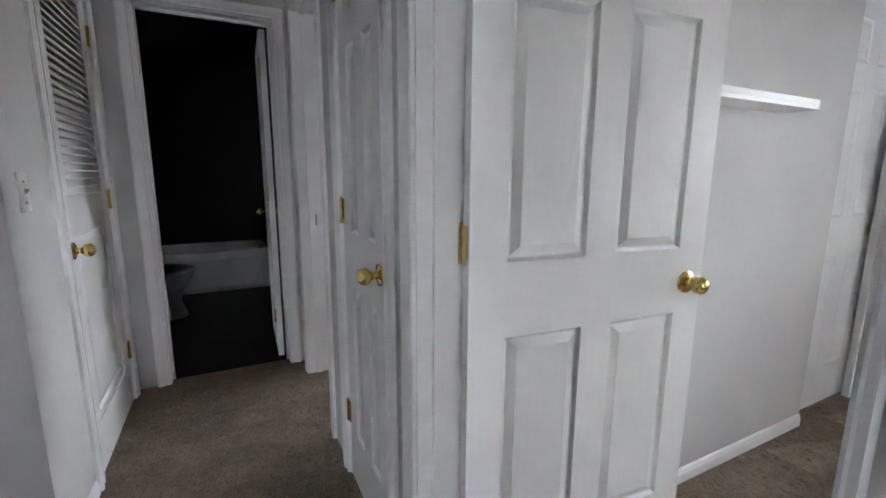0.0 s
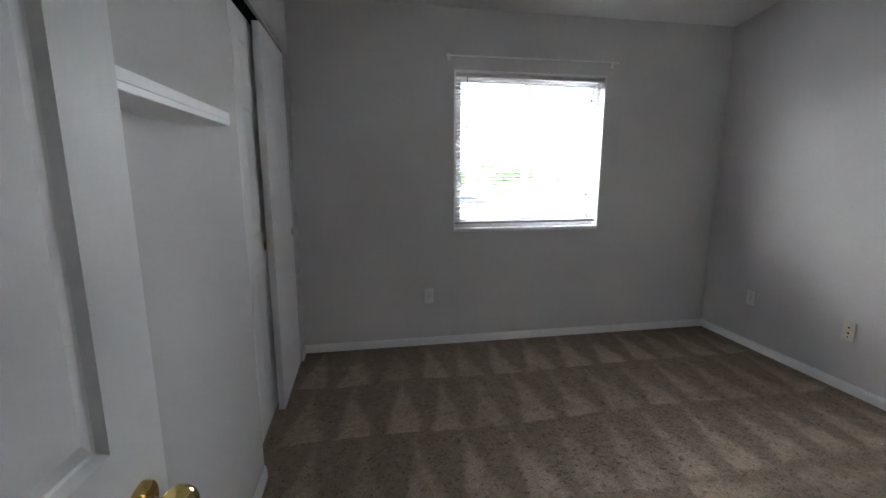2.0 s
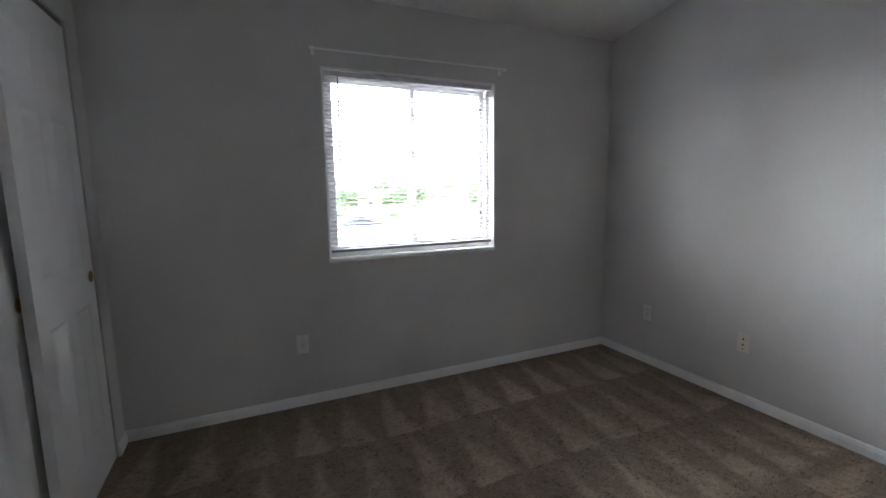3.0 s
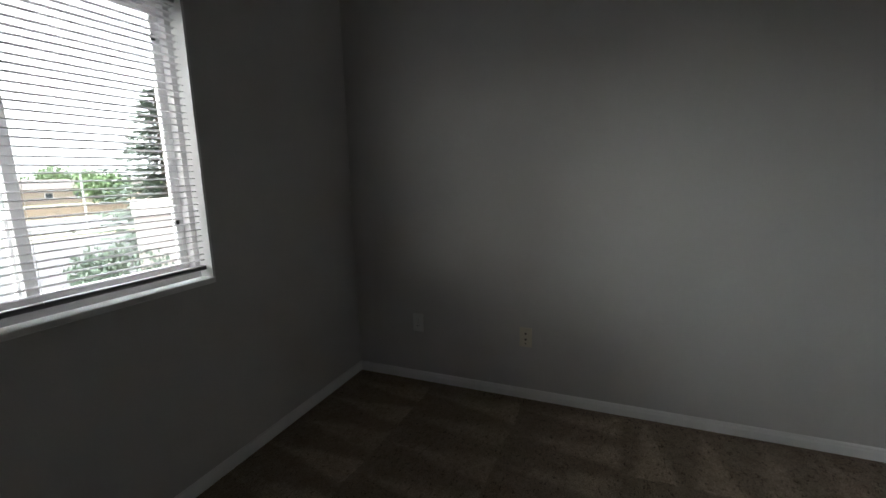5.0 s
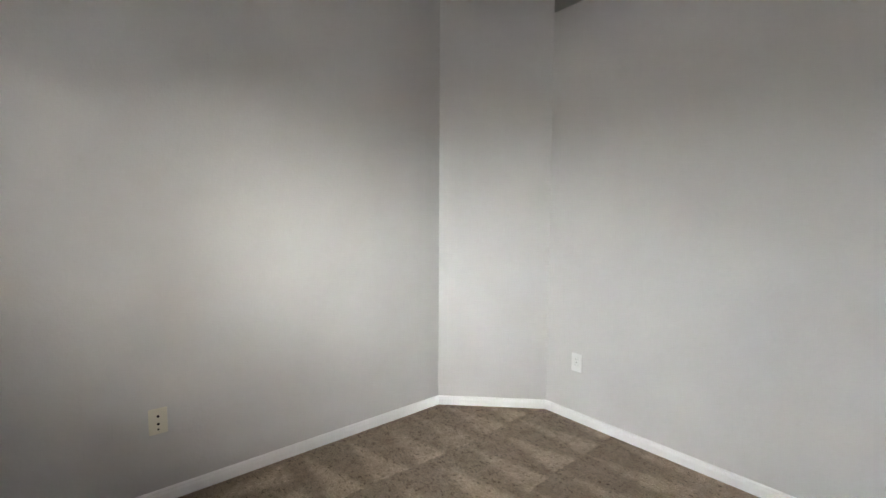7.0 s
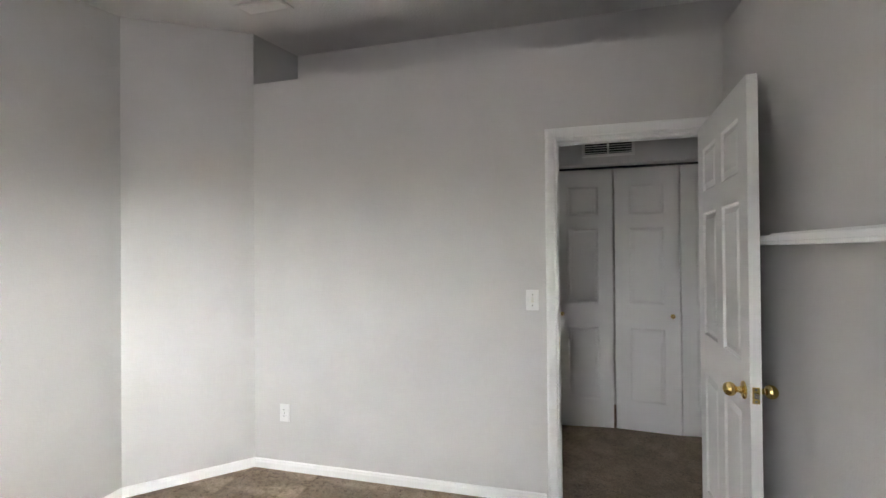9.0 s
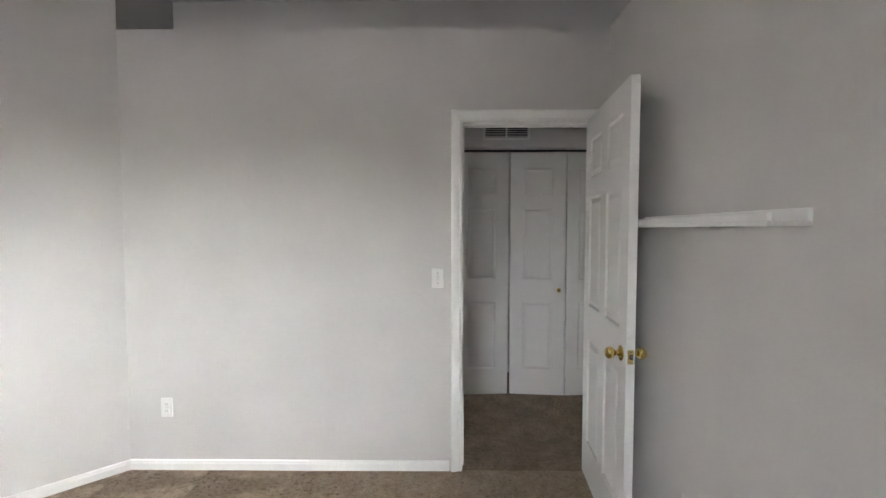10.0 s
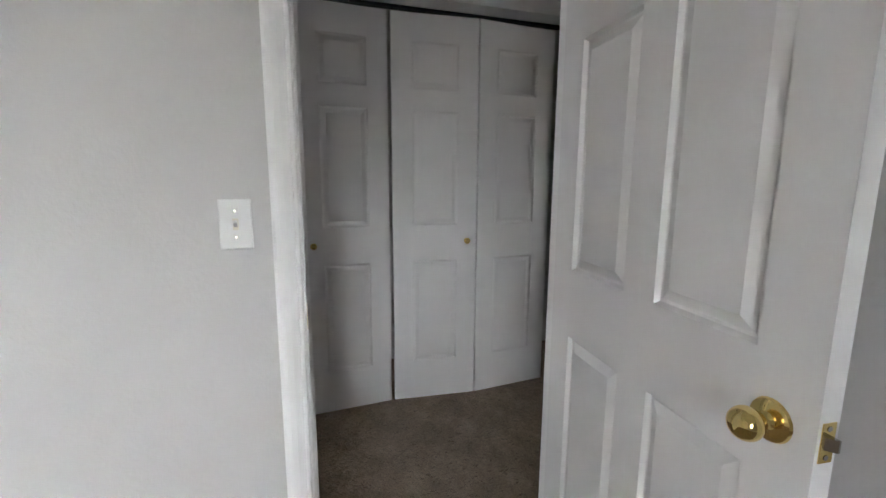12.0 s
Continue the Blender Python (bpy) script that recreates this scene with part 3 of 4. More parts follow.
# channel coloured near black for the shade under the header
part("channel", boxes((-0.100, CY0 + 0.002, -0.003), (-0.012, CY1 - 0.002, -0.0005)), DARK, track)
part("front_lip", boxes((-0.0135, CY0 + 0.002, -0.022), (-0.0110, CY1 - 0.002, -0.003)), STEEL, track)

# bifold closet doors in the hall
fold = [(1.30, -1.150), (0.842, -1.136), (0.380, -1.172), (-0.088, -1.130), (-0.562, -1.176)]
for i, (a, b) in enumerate(zip(fold, fold[1:])):
    va, vb = Vector((*a, 0)), Vector((*b, 0))
    g0, g1 = (0.005, 0.011) if i == 1 else (0.007, 0.005) if i == 2 else (0.004, 0.005)
    w = (vb - va).length - g0 - g1
    d = (vb - va).normalized()
    m = Matrix.Translation(va + d * g0 + Vector((0, 0, 0.018))) @ pose(0, 0, 0, 0, 0, math.degrees(math.atan2(d.y, d.x)))
    leaf = empty("bifold_door_leaf", m, "white three-panel bifold closet leaf" + (" with a small brass knob" if i in (1, 2) else ""), "bifold door", "bifold closet doors")
    panelled(leaf, w, 2.048, 0.030, [(0.105, w - 0.105)], [(0.22, 0.795), (0.985, 1.580), (1.685, 1.915)],
             ((0.0, 0.0), (0.009, 0.0032), (0.014, 0.0036), (0.034, 0.001)))
    if i in (1, 2):
        bm = bmesh.new()
        kx = 0.055 if i == 1 else w - 0.055
        lathe(bm, [(0, 0), (0.012, 0), (0.012, 0.003), (0.007, 0.006), (0.007, 0.014), (0.014, 0.019), (0.0165, 0.025), (0.013, 0.030), (0, 0.032)],
              Matrix.Translation((kx, 0.0, 0.90)) @ pose(0, 0, 0, 90), 24)
        part("door_knob", bm, BRASS, leaf, "small brass knob", True)
bt = empty("bifold_track", pose(0, -1.155, BTOP), "metal track above the bifold doors, coloured as the gap's shade", "door track")
# near-black colour paints the shadow line between header and leaves
part("channel", boxes((BX0 + 0.002, -0.018, -0.014), (BX1 - 0.002, 0.018, -0.0005)), DARK, bt)

# linen closet door (closed)
LW = LIN1 - LIN0 - 0.030
linen = empty("door_2", pose(LIN0 + 0.015, -T + 0.002, 0.014), "closed white six-panel linen closet door", "door", kind="structure")
xs, zs = six_panel(LW, 2.008, 0.095, 0.085)
panelled(linen, LW, 2.008, 0.035, xs, zs)
knob(linen, (LW - 0.056, 0.0, 0.910), (0, -1, 0))
for z in (0.28, 1.06, 1.80):
    hinge(linen, (-0.003, -0.007), (1, 0.12), z)

# louvred closet door (closed): stiles, rails, slats above, flat panel below
VW = LV1 - LV0 - 0.030
lou = empty("door_3", pose(LV0 + 0.015, HS - 0.037, 0.014), "closed white closet door with louvred upper half", "door", kind="structure")
part("stile", soft_box((0, 0, 0), (0.095, 0.035, 2.008), 0.002, 1), DOOR, lou)
part("stile", soft_box((VW - 0.095, 0, 0), (VW, 0.035, 2.008), 0.002, 1), DOOR, lou)
for z0, z1 in ((0.0, 0.20), (0.98, 1.10), (1.90, 2.008)):
    part("rail", boxes((0.096, 0.001, z0, VW - 0.096, 0.034, z1)), DOOR, lou)
panelled(lou, VW - 0.192, 0.778, 0.026, [(0.03, VW - 0.222)], [(0.03, 0.748)], RINGS, (0.096, 0.004, 0.201)).name = "lower_panel"
slat0 = None
for i in range(26):
    if slat0 is None:
        bm = boxes((0.0965, -0.0035, -0.019, VW - 0.0965, 0.0035, 0.019))
        bmesh.ops.rotate(bm, verts=bm.verts[:], cent=(0, 0, 0), matrix=Matrix.Rotation(radians(42), 3, "X"))
        slat0 = part("louvre", bm, DOOR, lou)
        ob = slat0
    else:
        ob = new("louvre", slat0.data)
        ob.parent = lou
    ob.location = (0, 0.0175, 1.117 + i * 0.0307)
knob(lou, (VW - 0.060, 0.035, 0.905), (0, 1, 0))
for z in (0.28, 1.06, 1.80):
    hinge(lou, (-0.003, 0.042), (1, -0.12), z)

# bathroom door, open into the bathroom
bd = empty("door_4", Matrix.Translation((HE - T - 0.004, BY1 - 0.030, 0.014)) @ pose(0, 0, 0, 0, 0, 178), "white bathroom door standing open into the dark room", "door", kind="structure")
xs, zs = six_panel(0.635, 2.008, 0.09, 0.09)
panelled(bd, 0.635, 2.008, 0.035, xs, zs)
knob(bd, (0.575, 0.0, 0.905), (0, -1, 0))
knob(bd, (0.575, 0.035, 0.905), (0, 1, 0))
for z in (0.28, 1.06, 1.80):
    hinge(bd, (-0.006, 0.040), (1, -0.12), z)

# ---------- window ----------
win = empty("window_1", pose(0, 0, 0), "white vinyl sliding window with a lowered open blind", "window", kind="structure")
D0, D1 = YN + 0.068, YN + 0.138
part("window_sill", soft_box((WX0 + 0.001, YN - 0.006, WZ0 - 0.012), (WX1 - 0.001, D0, WZ0 + 0.012), 0.005), TRIM, win, "white painted sill")
part("window_return", boxes((WX0 + 0.0005, YN - 0.002, WZ0 + 0.012, WX0 + 0.012, D0, WZ1 - 0.012)), TRIM, win)
part("window_return", boxes((WX1 - 0.012, YN - 0.002, WZ0 + 0.012, WX1 - 0.0005, D0, WZ1 - 0.012)), TRIM, win)
part("window_return", boxes((WX0 + 0.0005, YN - 0.002, WZ1 - 0.012, WX1 - 0.0005, D0, WZ1 - 0.0005)), TRIM, win)
fr = boxes((WX0, D0, WZ0, WX0 + 0.035, D1, WZ1), (WX1 - 0.035, D0, WZ0, WX1, D1, WZ1),
           (WX0 + 0.035, D0, WZ0, WX1 - 0.035, D1, WZ0 + 0.04), (WX0 + 0.035, D0, WZ1 - 0.035, WX1 - 0.035, D1, WZ1))
part("window_frame", fr, VINYL, win, "white vinyl frame")
XM = 1.672
def sash(x0, x1, y0, y1):
    z0, z1, s = WZ0 + 0.042, WZ1 - 0.037, 0.032
    f = boxes((x0, y0, z0, x0 + s, y1, z1), (x1 - s, y0, z0, x1, y1, z1), (x0 + s, y0, z0, x1 - s, y1, z0 + s), (x0 + s, y0, z1 - s, x1 - s, y1, z1))
    sa = part("sash", f, VINYL, win, "white vinyl sash")
    pn = part("pane", boxes((x0 + s + 0.001, (y0 + y1) / 2 - 0.002, z0 + s + 0.001, x1 - s - 0.001, (y0 + y1) / 2 + 0.002, z1 - s - 0.001)), GLASS, sa, "clear glass")
    pn.visible_shadow = False
    return sa
sash(WX0 + 0.037, XM + 0.020, D0 + 0.008, D0 + 0.030)
s2 = sash(XM - 0.020, WX1 - 0.037, D0 + 0.036, D0 + 0.058)
for z in (1.835, 1.125):
    part("vent_stop", soft_box((WX1 - 0.078, D0 + 0.024, z), (WX1 - 0.058, D0 + 0.036, z + 0.020), 0.002, 1), DARK, s2, "small black vent stop")

# blind
BY = YN + 0.038
bl = empty("window_blind", pose(0, BY, 0), "grey-white horizontal mini blind lowered with open slats", "blind")
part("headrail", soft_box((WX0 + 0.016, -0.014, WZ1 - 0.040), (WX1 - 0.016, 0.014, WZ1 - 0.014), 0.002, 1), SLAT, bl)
part("bottom_rail", soft_box((WX0 + 0.016, -0.013, 0.932), (WX1 - 0.016, 0.013, 0.950), 0.003, 2), RAIL, bl, "grey shaded bottom rail")
slat0 = None
NS = 39
for i in range(NS):
    z = 0.972 + i * (WZ1 - 0.052 - 0.972) / (NS - 1)
    if slat0 is None:
        bm = bmesh.new()
        rows = []
        for j in range(5):
            u = -0.0125 + j * 0.00625
            rise = 0.0044 * (1 - (u / 0.0125) ** 2)
            rows.append([bm.verts.new((x, u, rise + s * 0.0004)) for x in (WX0 + 0.018, WX1 - 0.018) for s in (-1, 1)])
        for a, b in zip(rows, rows[1:]):
            bm.faces.new((a[1], a[3], b[3], b[1]))
            bm.faces.new((a[0], b[0], b[2], a[2]))
            bm.faces.new((a[0], a[1], b[1], b[0]))
            bm.faces.new((a[2], b[2], b[3], a[3]))
        bm.faces.new((rows[0][0], rows[0][2], rows[0][3], rows[0][1]))
        bm.faces.new((rows[-1][0], rows[-1][1], rows[-1][3], rows[-1][2]))
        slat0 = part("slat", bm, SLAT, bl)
        ob = slat0
    else:
        ob = new("slat", slat0.data)
        ob.parent = bl
    ob.location = (0, 0, z)
    ob.rotation_euler = (radians(1.2 * math.sin(i * 2.4)), radians(0.05 * math.sin(i * 1.7)), 0)
for x in (WX0 + 0.11, (WX0 + WX1) / 2, WX1 - 0.11):
    part("ladder_cord", cyl((x, -0.0135, 0.945), (x, -0.0135, WZ1 - 0.04), 0.0007, 6), CORD, bl)
    part("ladder_cord", cyl((x, 0.0135, 0.945), (x, 0.0135, WZ1 - 0.04), 0.0007, 6), CORD, bl)
wd = part("tilt_wand", cyl((1.196, -0.020, WZ1 - 0.045), (1.190, -0.022, 1.36), 0.0042, 6), WAND, bl, "smoky plastic tilt wand")
part("wand_hook", cyl((1.196, -0.010, WZ1 - 0.036), (1.196, -0.020, WZ1 - 0.047), 0.002, 6), STEEL, wd)

# curtain rod over the window
rod = empty("curtain_rod", pose(0, YN, 2.090), "thin white curtain rod above the window", "curtain rod")
part("rod", cyl((1.045, -0.045, 0), (2.300, -0.045, 0.006), 0.0065, 12), TRIM, rod, "", True)
for x in (1.060, 2.285):
    b = part("bracket", soft_box((x - 0.010, -0.004, -0.025), (x + 0.010, 0.0, 0.025), 0.001, 1), TRIM, rod)
    part("arm", soft_box((x - 0.004, -0.050, -0.010), (x + 0.004, -0.003, -0.004), 0.001, 1), TRIM, b)
for x in (1.045, 2.300):
    part("end_cap", lathe(bmesh.new(), [(0, -0.012), (0.008, -0.010), (0.010, 0), (0.008, 0.010), (0, 0.012)], Matrix.Translation((x, -0.045, 0.003)) @ pose(0, 0, 0, 0, 90), 12), TRIM, rod, "", True)

# ---------- picture-ledge shelf ----------
sh = empty("wall_shelf", pose(0, 0, 0), "white wooden picture ledge fixed to the wall", "shelf")
SY0, SY1, SZ = 0.50, 1.390, 1.436
part("base_board", soft_box((0.0005, SY0, SZ), (0.116, SY1, SZ + 0.013), 0.0015, 1), TRIM, sh)
part("back_board", soft_box((0.0005, SY0, SZ + 0.013), (0.014, SY1, SZ + 0.047), 0.0015, 1), TRIM, sh)
part("front_lip", soft_box((0.102, SY0, SZ + 0.013), (0.116, SY1, SZ + 0.034), 0.0015, 1), TRIM, sh)


# ---------- wall plates ----------
def plate(m, label, category, mat=PLATE, kind="blank"):
    """A wall plate, 70 by 115 mm: local x across, z up, y out of the wall."""
    ob = empty({"switch": "light_switch", "jack": "jack_plate"}.get(kind, "outlet"), m, label, category)
    part("cover_plate", soft_box((-0.035, 0.0, -0.0575), (0.035, 0.006, 0.0575), 0.003, 2), mat, ob)
    if kind == "switch":
        part("toggle_slot", soft_box((-0.006, 0.0055, -0.013), (0.006, 0.0068, 0.013), 0.0008, 1), IVORY, ob)
        bm = bmesh.new()
        prism(bm, [(0.005, -0.008), (0.018, 0.004), (0.018, 0.009), (0.005, 0.009)], 0, -0.004, 0.004)
        part("toggle", bm, PLATE, ob)
        for z in (-0.030, 0.030):
            part("screw", cyl((0, 0.006, z), (0, 0.0072, z), 0.0032), STEEL, ob)
    elif kind == "jack":
        for z in (0.022, -0.012, -0.036):
            part("jack_hole", cyl((0, 0.004, z), (0, 0.0068, z), 0.0058 if z > -0.03 else 0.0042), DARK, ob, "dark round jack hole")
    else:
        for z in (-0.020, 0.020):
            r = part("receptacle", soft_box((-0.0165, 0.0055, z - 0.014), (0.0165, 0.0080, z + 0.014), 0.002, 1), mat, ob)
            for x in (-0.006, 0.006):
                part("slot", boxes((x - 0.001, 0.0075, z - 0.003, x + 0.001, 0.0083, z + 0.005)), DARK, r)
        part("screw", cyl((0, 0.006, 0), (0, 0.0072, 0), 0.003), STEEL, ob)
    return ob


plate(Matrix.Translation((0.914, YN, 0.397)) @ pose(0, 0, 0, 0, 0, 180), "white electrical outlet below the window", "outlet")
plate(Matrix.Translation((XE, 2.768, 0.393)) @ pose(0, 0, 0, 0, 0, 90), "white painted-over outlet near the corner", "outlet")
plate(Matrix.Translation((XE, 2.095, 0.382)) @ pose(0, 0, 0, 0, 0, 90), "ivory wall plate with three dark jack holes", "wall plate", IVORY, "jack")
plate(pose(2.550, 0, 0.384), "white electrical outlet on the doorway wall", "outlet")
plate(Matrix.Translation((0, 0.885, 0.360)) @ pose(0, 0, 0, 0, 0, -90), "white electrical outlet below the shelf", "outlet")
plate(pose(0.961, 0, 1.147), "white toggle light switch beside the doorway", "light switch", PLATE, "switch")
plate(pose(-0.70, HS, 1.15), "white toggle light switch in the hallway", "light switch", PLATE, "switch")


# ---------- grilles ----------
def grille(m, w, h, label, rows=9, mid=True):
    ob = empty("air_vent", m, label, "air vent")
    f = 0.022
    bm = boxes((-w / 2, 0, -h / 2, -w / 2 + f, 0.008, h / 2), (w / 2 - f, 0, -h / 2, w / 2, 0.008, h / 2),
               (-w / 2 + f, 0, -h / 2, w / 2 - f, 0.008, -h / 2 + f), (-w / 2 + f, 0, h / 2 - f, w / 2 - f, 0.008, h / 2))
    part("frame", bm, GRILLE, ob)
    # flat dark sheet in place of the shade inside the duct
    part("backing", boxes((-w / 2 + f, 0.0005, -h / 2 + f, w / 2 - f, 0.0015, h / 2 - f)), DARK, ob, "near-black plate painted as the duct's shade")
    if mid:
        part("divider", boxes((-0.007, 0.0016, -h / 2 + f, 0.007, 0.0085, h / 2 - f)), GRILLE, ob)
    first = None
    for i in range(rows):
        if first is None:
            bm = boxes((-w / 2 + f, -0.0006, -0.0055, w / 2 - f, 0.0006, 0.0055))
            bmesh.ops.rotate(bm, verts=bm.verts[:], cent=(0, 0, 0), matrix=Matrix.Rotation(radians(48), 3, "X"))
            first = o = part("slat", bm, GRILLE, ob)
        else:
            o = new("slat", first.data)
            o.parent = ob
        o.location = (0, 0.006, -h / 2 + f + (i + 0.5) * (h - 2 * f) / rows)
    return ob


grille(pose(0.432, HS, 2.242), 0.380, 0.206, "white return-air grille above the bifold doors")
cm = Matrix.Translation((2.44, 0.34, zc(0.34) - 0.0005)) @ pose(0, 0, 0, -90 - math.degrees(math.atan(SLOPE)))
grille(cm, 0.30, 0.15, "white ceiling air register near the corner", 7, False)


# ---------- bathroom ----------
tub = empty("bathtub", pose(-4.20, -0.95, 0), "white enamel bathtub in the dark bathroom", "bathtub")
bm = soft_box((-0.33, -0.80, 0.0), (0.33, 0.80, 0.42), 0.02, 3)
top = max(bm.faces, key=lambda f: f.calc_center_median().z)
r = bmesh.ops.inset_region(bm, faces=[top], thickness=0.06)
bmesh.ops.translate(bm, verts=list(top.verts), vec=(0, 0, -0.30))
bmesh.ops.scale(bm, verts=list(top.verts), vec=(0.8, 0.9, 1), space=Matrix.Translation((0, 0, -0.12)))
part("tub_shell", bm, TUB, tub, "", True)
part("tub_apron", soft_box((0.331, -0.74, 0.05), (0.338, 0.74, 0.34), 0.003, 1), TUB, tub)

toi = empty("toilet", pose(-3.20, -1.03, 0), "white ceramic toilet beside the bathtub", "toilet")
bm = bmesh.new()
lathe(bm, [(0, 0), (0.13, 0), (0.125, 0.04), (0.10, 0.12), (0.11, 0.22), (0.17, 0.33), (0.185, 0.38), (0.17, 0.39), (0.13, 0.36), (0.06, 0.24), (0, 0.22)], Matrix.Diagonal((1.0, 1.28, 1, 1)), 28)
part("bowl", bm, TUB, toi, "", True)
bm = bmesh.new()
lathe(bm, [(0.0, 0.392), (0.19, 0.392), (0.192, 0.40), (0.185, 0.412), (0, 0.418)], Matrix.Diagonal((1.0, 1.28, 1, 1)), 28)
part("seat_lid", bm, TUB, toi, "", True)
part("tank", soft_box((-0.22, -0.42, 0.37), (0.22, -0.235, 0.72), 0.02, 3), TUB, toi, "", True)
part("tank_lid", soft_box((-0.23, -0.43, 0.72), (0.23, -0.228, 0.75), 0.01, 2), TUB, toi, "", True)
part("foot", soft_box((-0.10, -0.40, 0.0), (0.10, -0.02, 0.37), 0.02, 2), TUB, toi, "", True)


# ---------- outside ----------
GZ = -3.0
structure("ground", boxes((-600, 3.9, GZ - 1, 900, 1500, GZ)), GRASS, "dry grass ground outside", "ground")
structure("road", boxes((-200, 46.0, GZ - 0.5, 300, 58.0, GZ + 0.006)), ASPHALT, "grey asphalt road", "road")
structure("parking_lot", boxes((-40, 19.0, GZ - 0.5, 60, 40.0, GZ + 0.006)), ASPHALT, "grey asphalt parking lot", "parking lot")
structure("pavement", boxes((-40, 3.95, GZ - 0.5, 60, 19.0, GZ + 0.010)), APRON, "pale concrete apron beside the building", "pavement")
structure("pavement", boxes((-200, 42.4, GZ - 0.5, 300, 44.2, GZ + 0.10)), CONCRETE, "pale concrete pavement beside the road", "pavement")
structure("kerb", boxes((-200, 45.7, GZ - 0.5, 300, 46.0, GZ + 0.13)), CONCRETE, "concrete kerb along the road", "kerb")
structure("kerb", boxes((-200, 58.0, GZ - 0.5, 300, 58.3, GZ + 0.13)), CONCRETE, "concrete kerb along the road", "kerb")
structure("pavement", boxes((-200, 60.0, GZ - 0.5, 300, 61.8, GZ + 0.10)), CONCRETE, "pale concrete pavement across the road", "pavement")

# cream outbuilding
ob = empty("outbuilding", pose(0, 0, GZ), "cream stucco outbuilding with a pale parapet", "building")
part("wall", prism(bmesh.new(), [(8.6, 14.0), (16.0, 14.0), (19.8, 20.0), (12.3, 20.0)], 2, 0, 3.30), STUCCO, ob)
part("parapet", prism(bmesh.new(), [(8.5, 13.9), (16.1, 13.9), (20.0, 20.1), (12.3, 20.1)], 2, 3.30, 3.50), STUCCO, ob, "pale parapet cap")
part("wall_lamp", soft_box((9.76, 13.84, 2.46), (9.92, 14.0, 2.70), 0.02, 1), DARK, ob, "small dark wall lamp")


def leaf_cloud(bm, rng, centre, radius, count, size, squash=0.8):
    for _ in range(count):
        d = Vector((rng.gauss(0, 1), rng.gauss(0, 1), rng.gauss(0, 1))).normalized() * radius * (rng.random() ** 0.4)
        p = Vector(centre) + Vector((d.x, d.y, d.z * squash))
        q = Euler((rng.uniform(0, 6.3), rng.uniform(0, 6.3), rng.uniform(0, 6.3))).to_matrix()
        s = size * rng.uniform(0.6, 1.4)
        bm.faces.new([bm.verts.new(p + q @ Vector(v)) for v in ((-s, 0, 0), (0, -s * 0.5, s * 0.15), (s, 0, 0), (0, s * 0.5, s * 0.15))])


def broad_tree(x, y, h, r, seed, label="green leafy tree on the dry grass"):
    rng = random.Random(seed)
    ob = empty("tree", pose(x, y, GZ), label, "tree")
    bm = cyl((0, 0, -0.1), (0.1, 0, h * 0.45), 0.05 * h * 0.5, 9, 0.03 * h * 0.5)
    for i in range(6):
        a = i * 1.05 + rng.random()
        cyl((0.05, 0, h * (0.28 + 0.03 * i)), (math.cos(a) * r * 0.6, math.sin(a) * r * 0.6, h * (0.55 + 0.05 * i)), 0.07, 6, 0.02, bm=bm)
    part("trunk", bm, BARK, ob, "", True)
    bm = bmesh.new()
    for i in range(13):
        a, k = rng.uniform(0, 6.28), rng.random() ** 0.5
        c = (math.cos(a) * r * k * 0.75, math.sin(a) * r * k * 0.75, h * rng.uniform(0.42, 0.86))
        leaf_cloud(bm, rng, c, r * rng.uniform(0.28, 0.5), 130, 0.05 * r + 0.10)
    part("crown", bm, LEAF, ob, "ragged green crown")
    return ob


def conifer(x, y, h, r, seed):
    rng = random.Random(seed)
    ob = empty("tree", pose(x, y, GZ), "tall dark green conifer with drooping branches", "tree")
    part("trunk", cyl((0, 0, -0.1), (0, 0, h * 0.97), 0.22, 10, 0.03), BARK, ob, "", True)
    bm = bmesh.new()
    z = h * 0.08
    while z < h * 0.985:
        k = 1 - z / h
        n = 7 if k > 0.25 else 5
        for i in range(n):
            a = i * 6.283 / n + rng.uniform(-0.4, 0.4)
            ln = r * (k ** 0.8) * rng.uniform(0.65, 1.15) + 0.18
            for j in range(18):
                f = (j + 1) / 18
                px = Vector((math.cos(a) * ln * f, math.sin(a) * ln * f, z + ln * (0.14 * f - 0.34 * f * f + 0.22 * f ** 3)))
                for sd in (-1, 1):
                    tip = Vector((math.cos(a + sd * 0.9), math.sin(a + sd * 0.9), rng.uniform(-0.55, 0.2))) * (0.26 + 0.5 * (1 - f) * min(1.2, ln * 0.5))
                    w = Vector((math.cos(a), math.sin(a), 0)) * 0.13
                    bm.faces.new([bm.verts.new(v) for v in (px - w, px + tip, px + w)])
        z += h * 0.026 + rng.uniform(0, 0.10)
    part("crown", bm, NEEDLE, ob, "dark green needled branches")
    return ob


conifer(18.0, 26.0, 9.3, 4.3, 3)
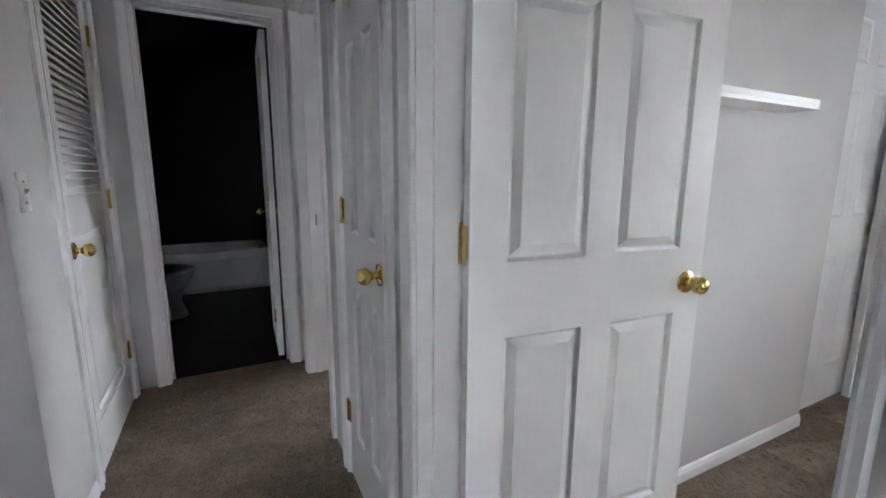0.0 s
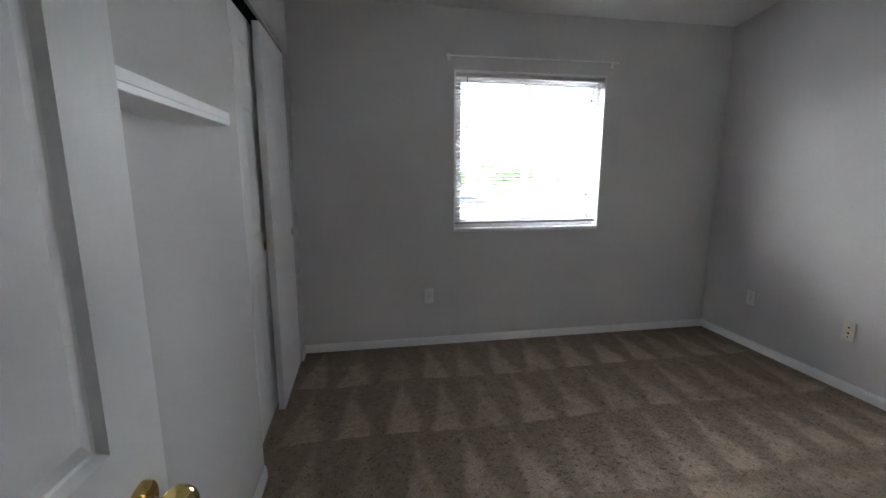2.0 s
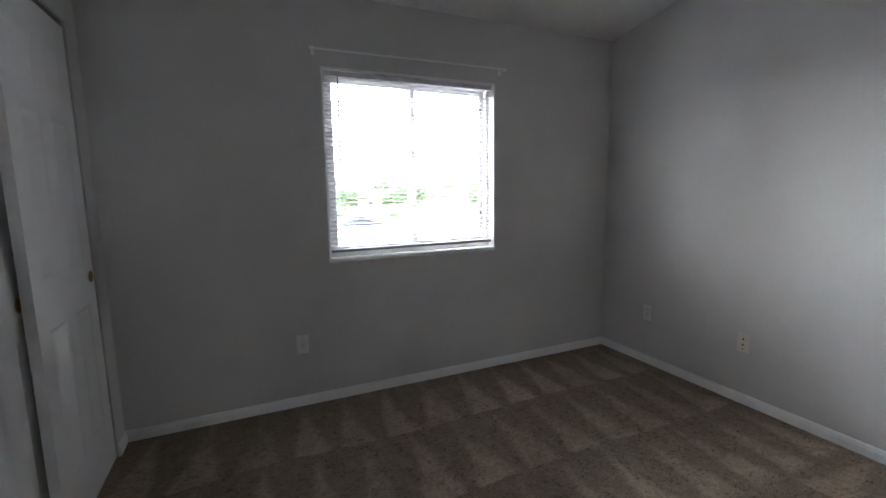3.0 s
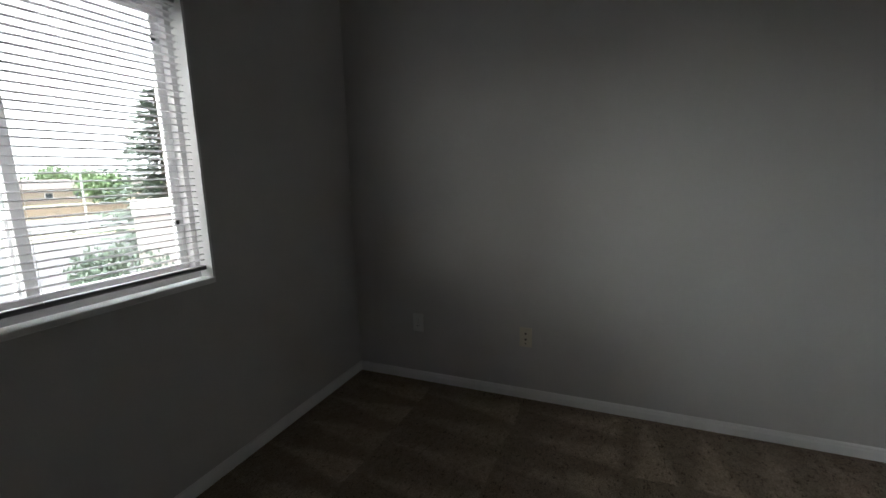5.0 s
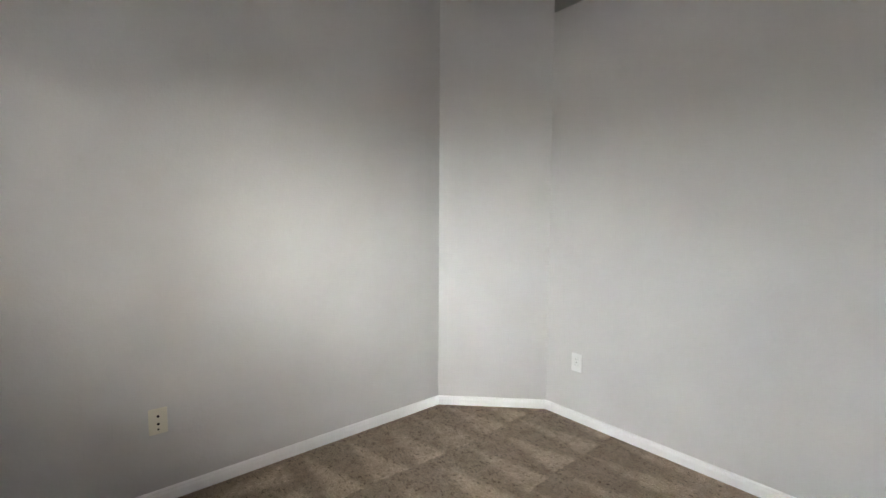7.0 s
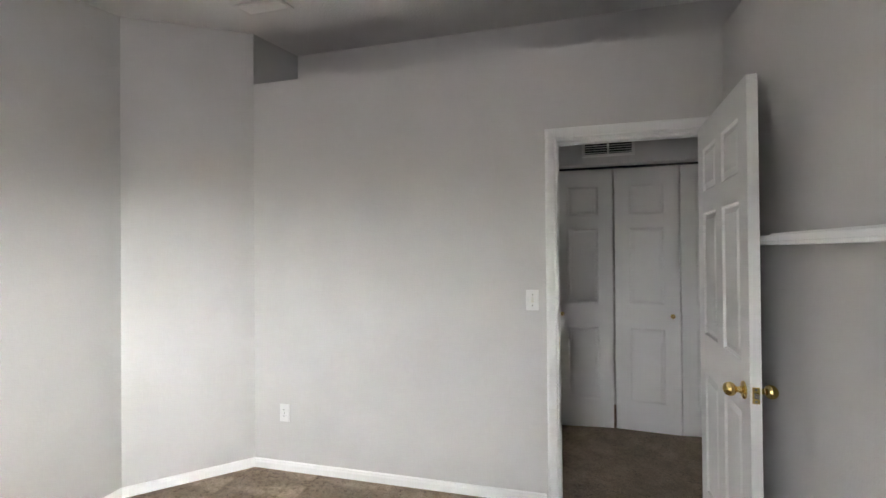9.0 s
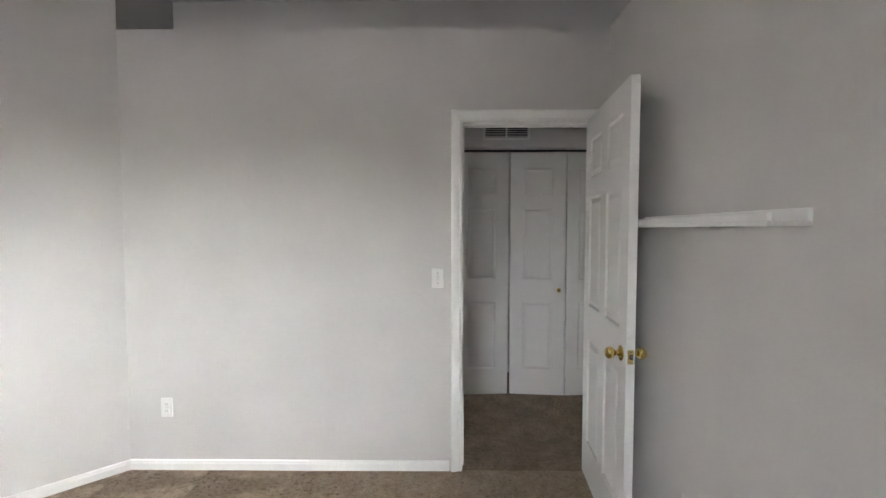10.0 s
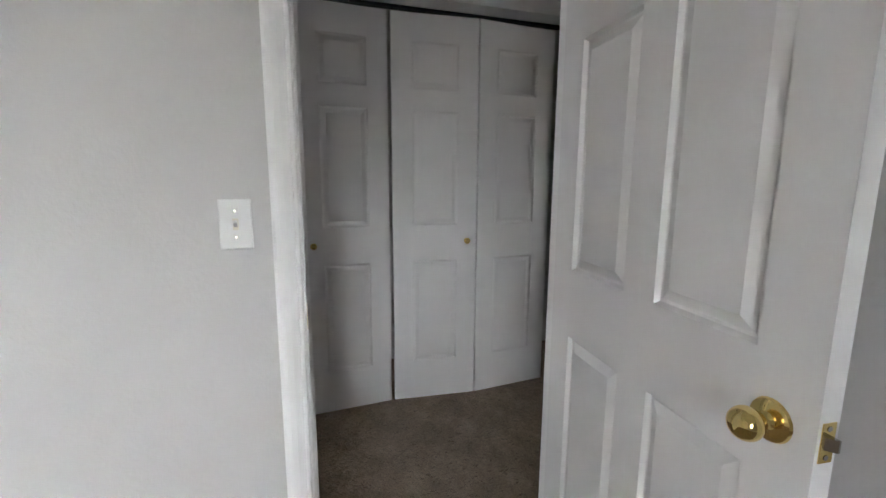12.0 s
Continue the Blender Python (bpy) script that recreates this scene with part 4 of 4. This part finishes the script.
for i, (x, y, h, r) in enumerate(((-4, 66, 6.0, 3.2), (9, 70, 5.5, 3.4), (16, 76, 6.2, 3.0), (27, 80, 6.6, 3.6), (38, 66, 6.0, 4.2), (46, 64, 5.6, 4.5), (55, 62, 6.2, 4.6),
                                  (64, 58, 6.4, 5.0), (72, 52, 6.6, 5.0), (34, 92, 7.0, 4.0), (50, 88, 7.5, 4.5), (3, 90, 7.0, 4.0), (-14, 80, 6.5, 4.0), (78, 46, 6.5, 4.6),
                                  (20, 118, 8.5, 5.5), (36, 122, 9.0, 6.0), (58, 120, 9.0, 6.0), (80, 108, 9.0, 6.5), (100, 96, 9.0, 6.5), (8, 124, 9.0, 6.0), (-8, 116, 8.5, 5.5), (68, 76, 7.0, 5.0), (84, 66, 7.0, 5.0))):
    broad_tree(x, y, h * 0.8, r, 20 + i)
for i, (x, y) in enumerate(((8.0, 14.7), (8.5, 15.6), (8.15, 14.1), (9.0, 16.8), (12, 62.5), (21, 63.5))):
    rng = random.Random(60 + i)
    s = empty("shrub", pose(x, y, GZ), "grey-green shrub beside the outbuilding" if i < 4 else "low green shrub on the dry grass", "shrub", "shrubs")
    bm = bmesh.new()
    for _ in range(7):
        leaf_cloud(bm, rng, (rng.uniform(-0.6, 0.6), rng.uniform(-0.6, 0.6), rng.uniform(0.4, 2.0 if i < 4 else 1.3)), 0.6, 110, 0.10)
    part("crown", bm, NEEDLE if i < 4 else LEAF, s)
    part("stem", cyl((0, 0, -0.1), (0, 0, 1.2), 0.05, 6, 0.03), BARK, s)


def house(x, y, w, d, h, label, rise=1.9):
    ob = empty("house", pose(x, y, GZ), label, "house")
    part("wall", boxes((-w / 2, 0, 0, w / 2, d, h)), HOUSE_WALL, ob)
    bm = bmesh.new()
    prism(bm, [(-0.5, h), (d + 0.5, h), (d / 2, h + rise)], 0, -w / 2 - 0.5, w / 2 + 0.5)
    part("roof", bm, ROOF, ob, "grey-brown shingle roof")
    for k in range(max(2, int(w // 4))):
        wx = -w / 2 + (k + 0.5) * w / max(2, int(w // 4))
        f = part("window", boxes((wx - 0.7, -0.05, 1.0, wx + 0.7, 0.0, 2.2)), VINYL, ob)
        part("pane", boxes((wx - 0.62, -0.06, 1.08, wx + 0.62, -0.05, 2.12)), CAR_GLASS, f)
    return ob


for x, y, w in ((-12, 96, 15), (12, 100, 14), (30, 104, 16), (50, 106, 15), (70, 98, 16), (92, 84, 15)):
    house(x, y, w, 9, 2.9, "distant tan single-storey house with a gable roof")

# parked car
car = empty("car", pose(12.6, 50.2, GZ), "dark sedan on the road", "car")
bm = bmesh.new()
prism(bm, [(-2.25, 0.30), (2.25, 0.30), (2.28, 0.62), (2.10, 0.80), (1.15, 0.92), (-1.75, 0.95), (-2.25, 0.85)], 1, -0.88, 0.88)
bmesh.ops.bevel(bm, geom=bm.edges[:], offset=0.06, segments=2, affect="EDGES")
part("body", bm, CAR_PAINT, car, "", True)
bm = bmesh.new()
prism(bm, [(-1.60, 0.93), (1.10, 0.91), (0.35, 1.40), (-1.00, 1.42)], 1, -0.74, 0.74)
bmesh.ops.bevel(bm, geom=bm.edges[:], offset=0.05, segments=2, affect="EDGES")
part("cabin", bm, CAR_GLASS, car, "dark glass cabin", True)
for x in (-1.40, 1.42):
    for y in (-0.86, 0.86):
        wh = part("wheel", cyl((x, y - 0.1, 0.32), (x, y + 0.1, 0.32), 0.32, 20), RUBBER, car)
        part("rim", cyl((x, y - 0.108, 0.32), (x, y + 0.108, 0.32), 0.19, 14), POLE, wh)


def lamp_post(x, y, h):
    ob = empty("street_lamp", pose(x, y, GZ), "slim grey street lamp by the road", "street lamp", "street lamps")
    part("pole", cyl((0, 0, -0.1), (0, 0, h), 0.10, 10, 0.06), POLE, ob, "", True)
    part("arm", cyl((0, 0, h - 0.1), (1.4, 0, h + 0.2), 0.05, 8), POLE, ob, "", True)
    part("lamp_head", soft_box((1.2, -0.14, h + 0.12), (1.85, 0.14, h + 0.26), 0.04, 2), POLE, ob)


lamp_post(23.6, 44.6, 5.4)
lamp_post(-3, 61, 7.0)
lamp_post(44, 45.0, 4.6)

# guard rail beside the road and a board fence beyond it
rail = empty("guard_rail", pose(0, 45.0, GZ), "galvanised steel guard rail beside the road", "guard rail")
bm = bmesh.new()
prism(bm, [(0, 0.45), (-0.05, 0.52), (0, 0.59), (-0.05, 0.66), (0, 0.73), (0.02, 0.73), (0.02, 0.45)], 0, -12, 22)
part("beam", bm, POLE, rail)
for i in range(12):
    part("post", boxes((-11.5 + i * 3, 0.02, -0.1, -11.36 + i * 3, 0.16, 0.72)), POLE, rail)
fence = empty("fence", pose(0, 64.5, GZ), "tan board fence beyond the road", "fence")
for i in range(25):
    x = -12 + i * 2.4
    part("post", boxes((x - 0.07, -0.07, -0.1, x + 0.07, 0.07, 1.55)), FENCE, fence)
    part("board", boxes((x + 0.07, -0.02, 0.06, x + 2.33, 0.02, 1.42)), FENCE, fence)
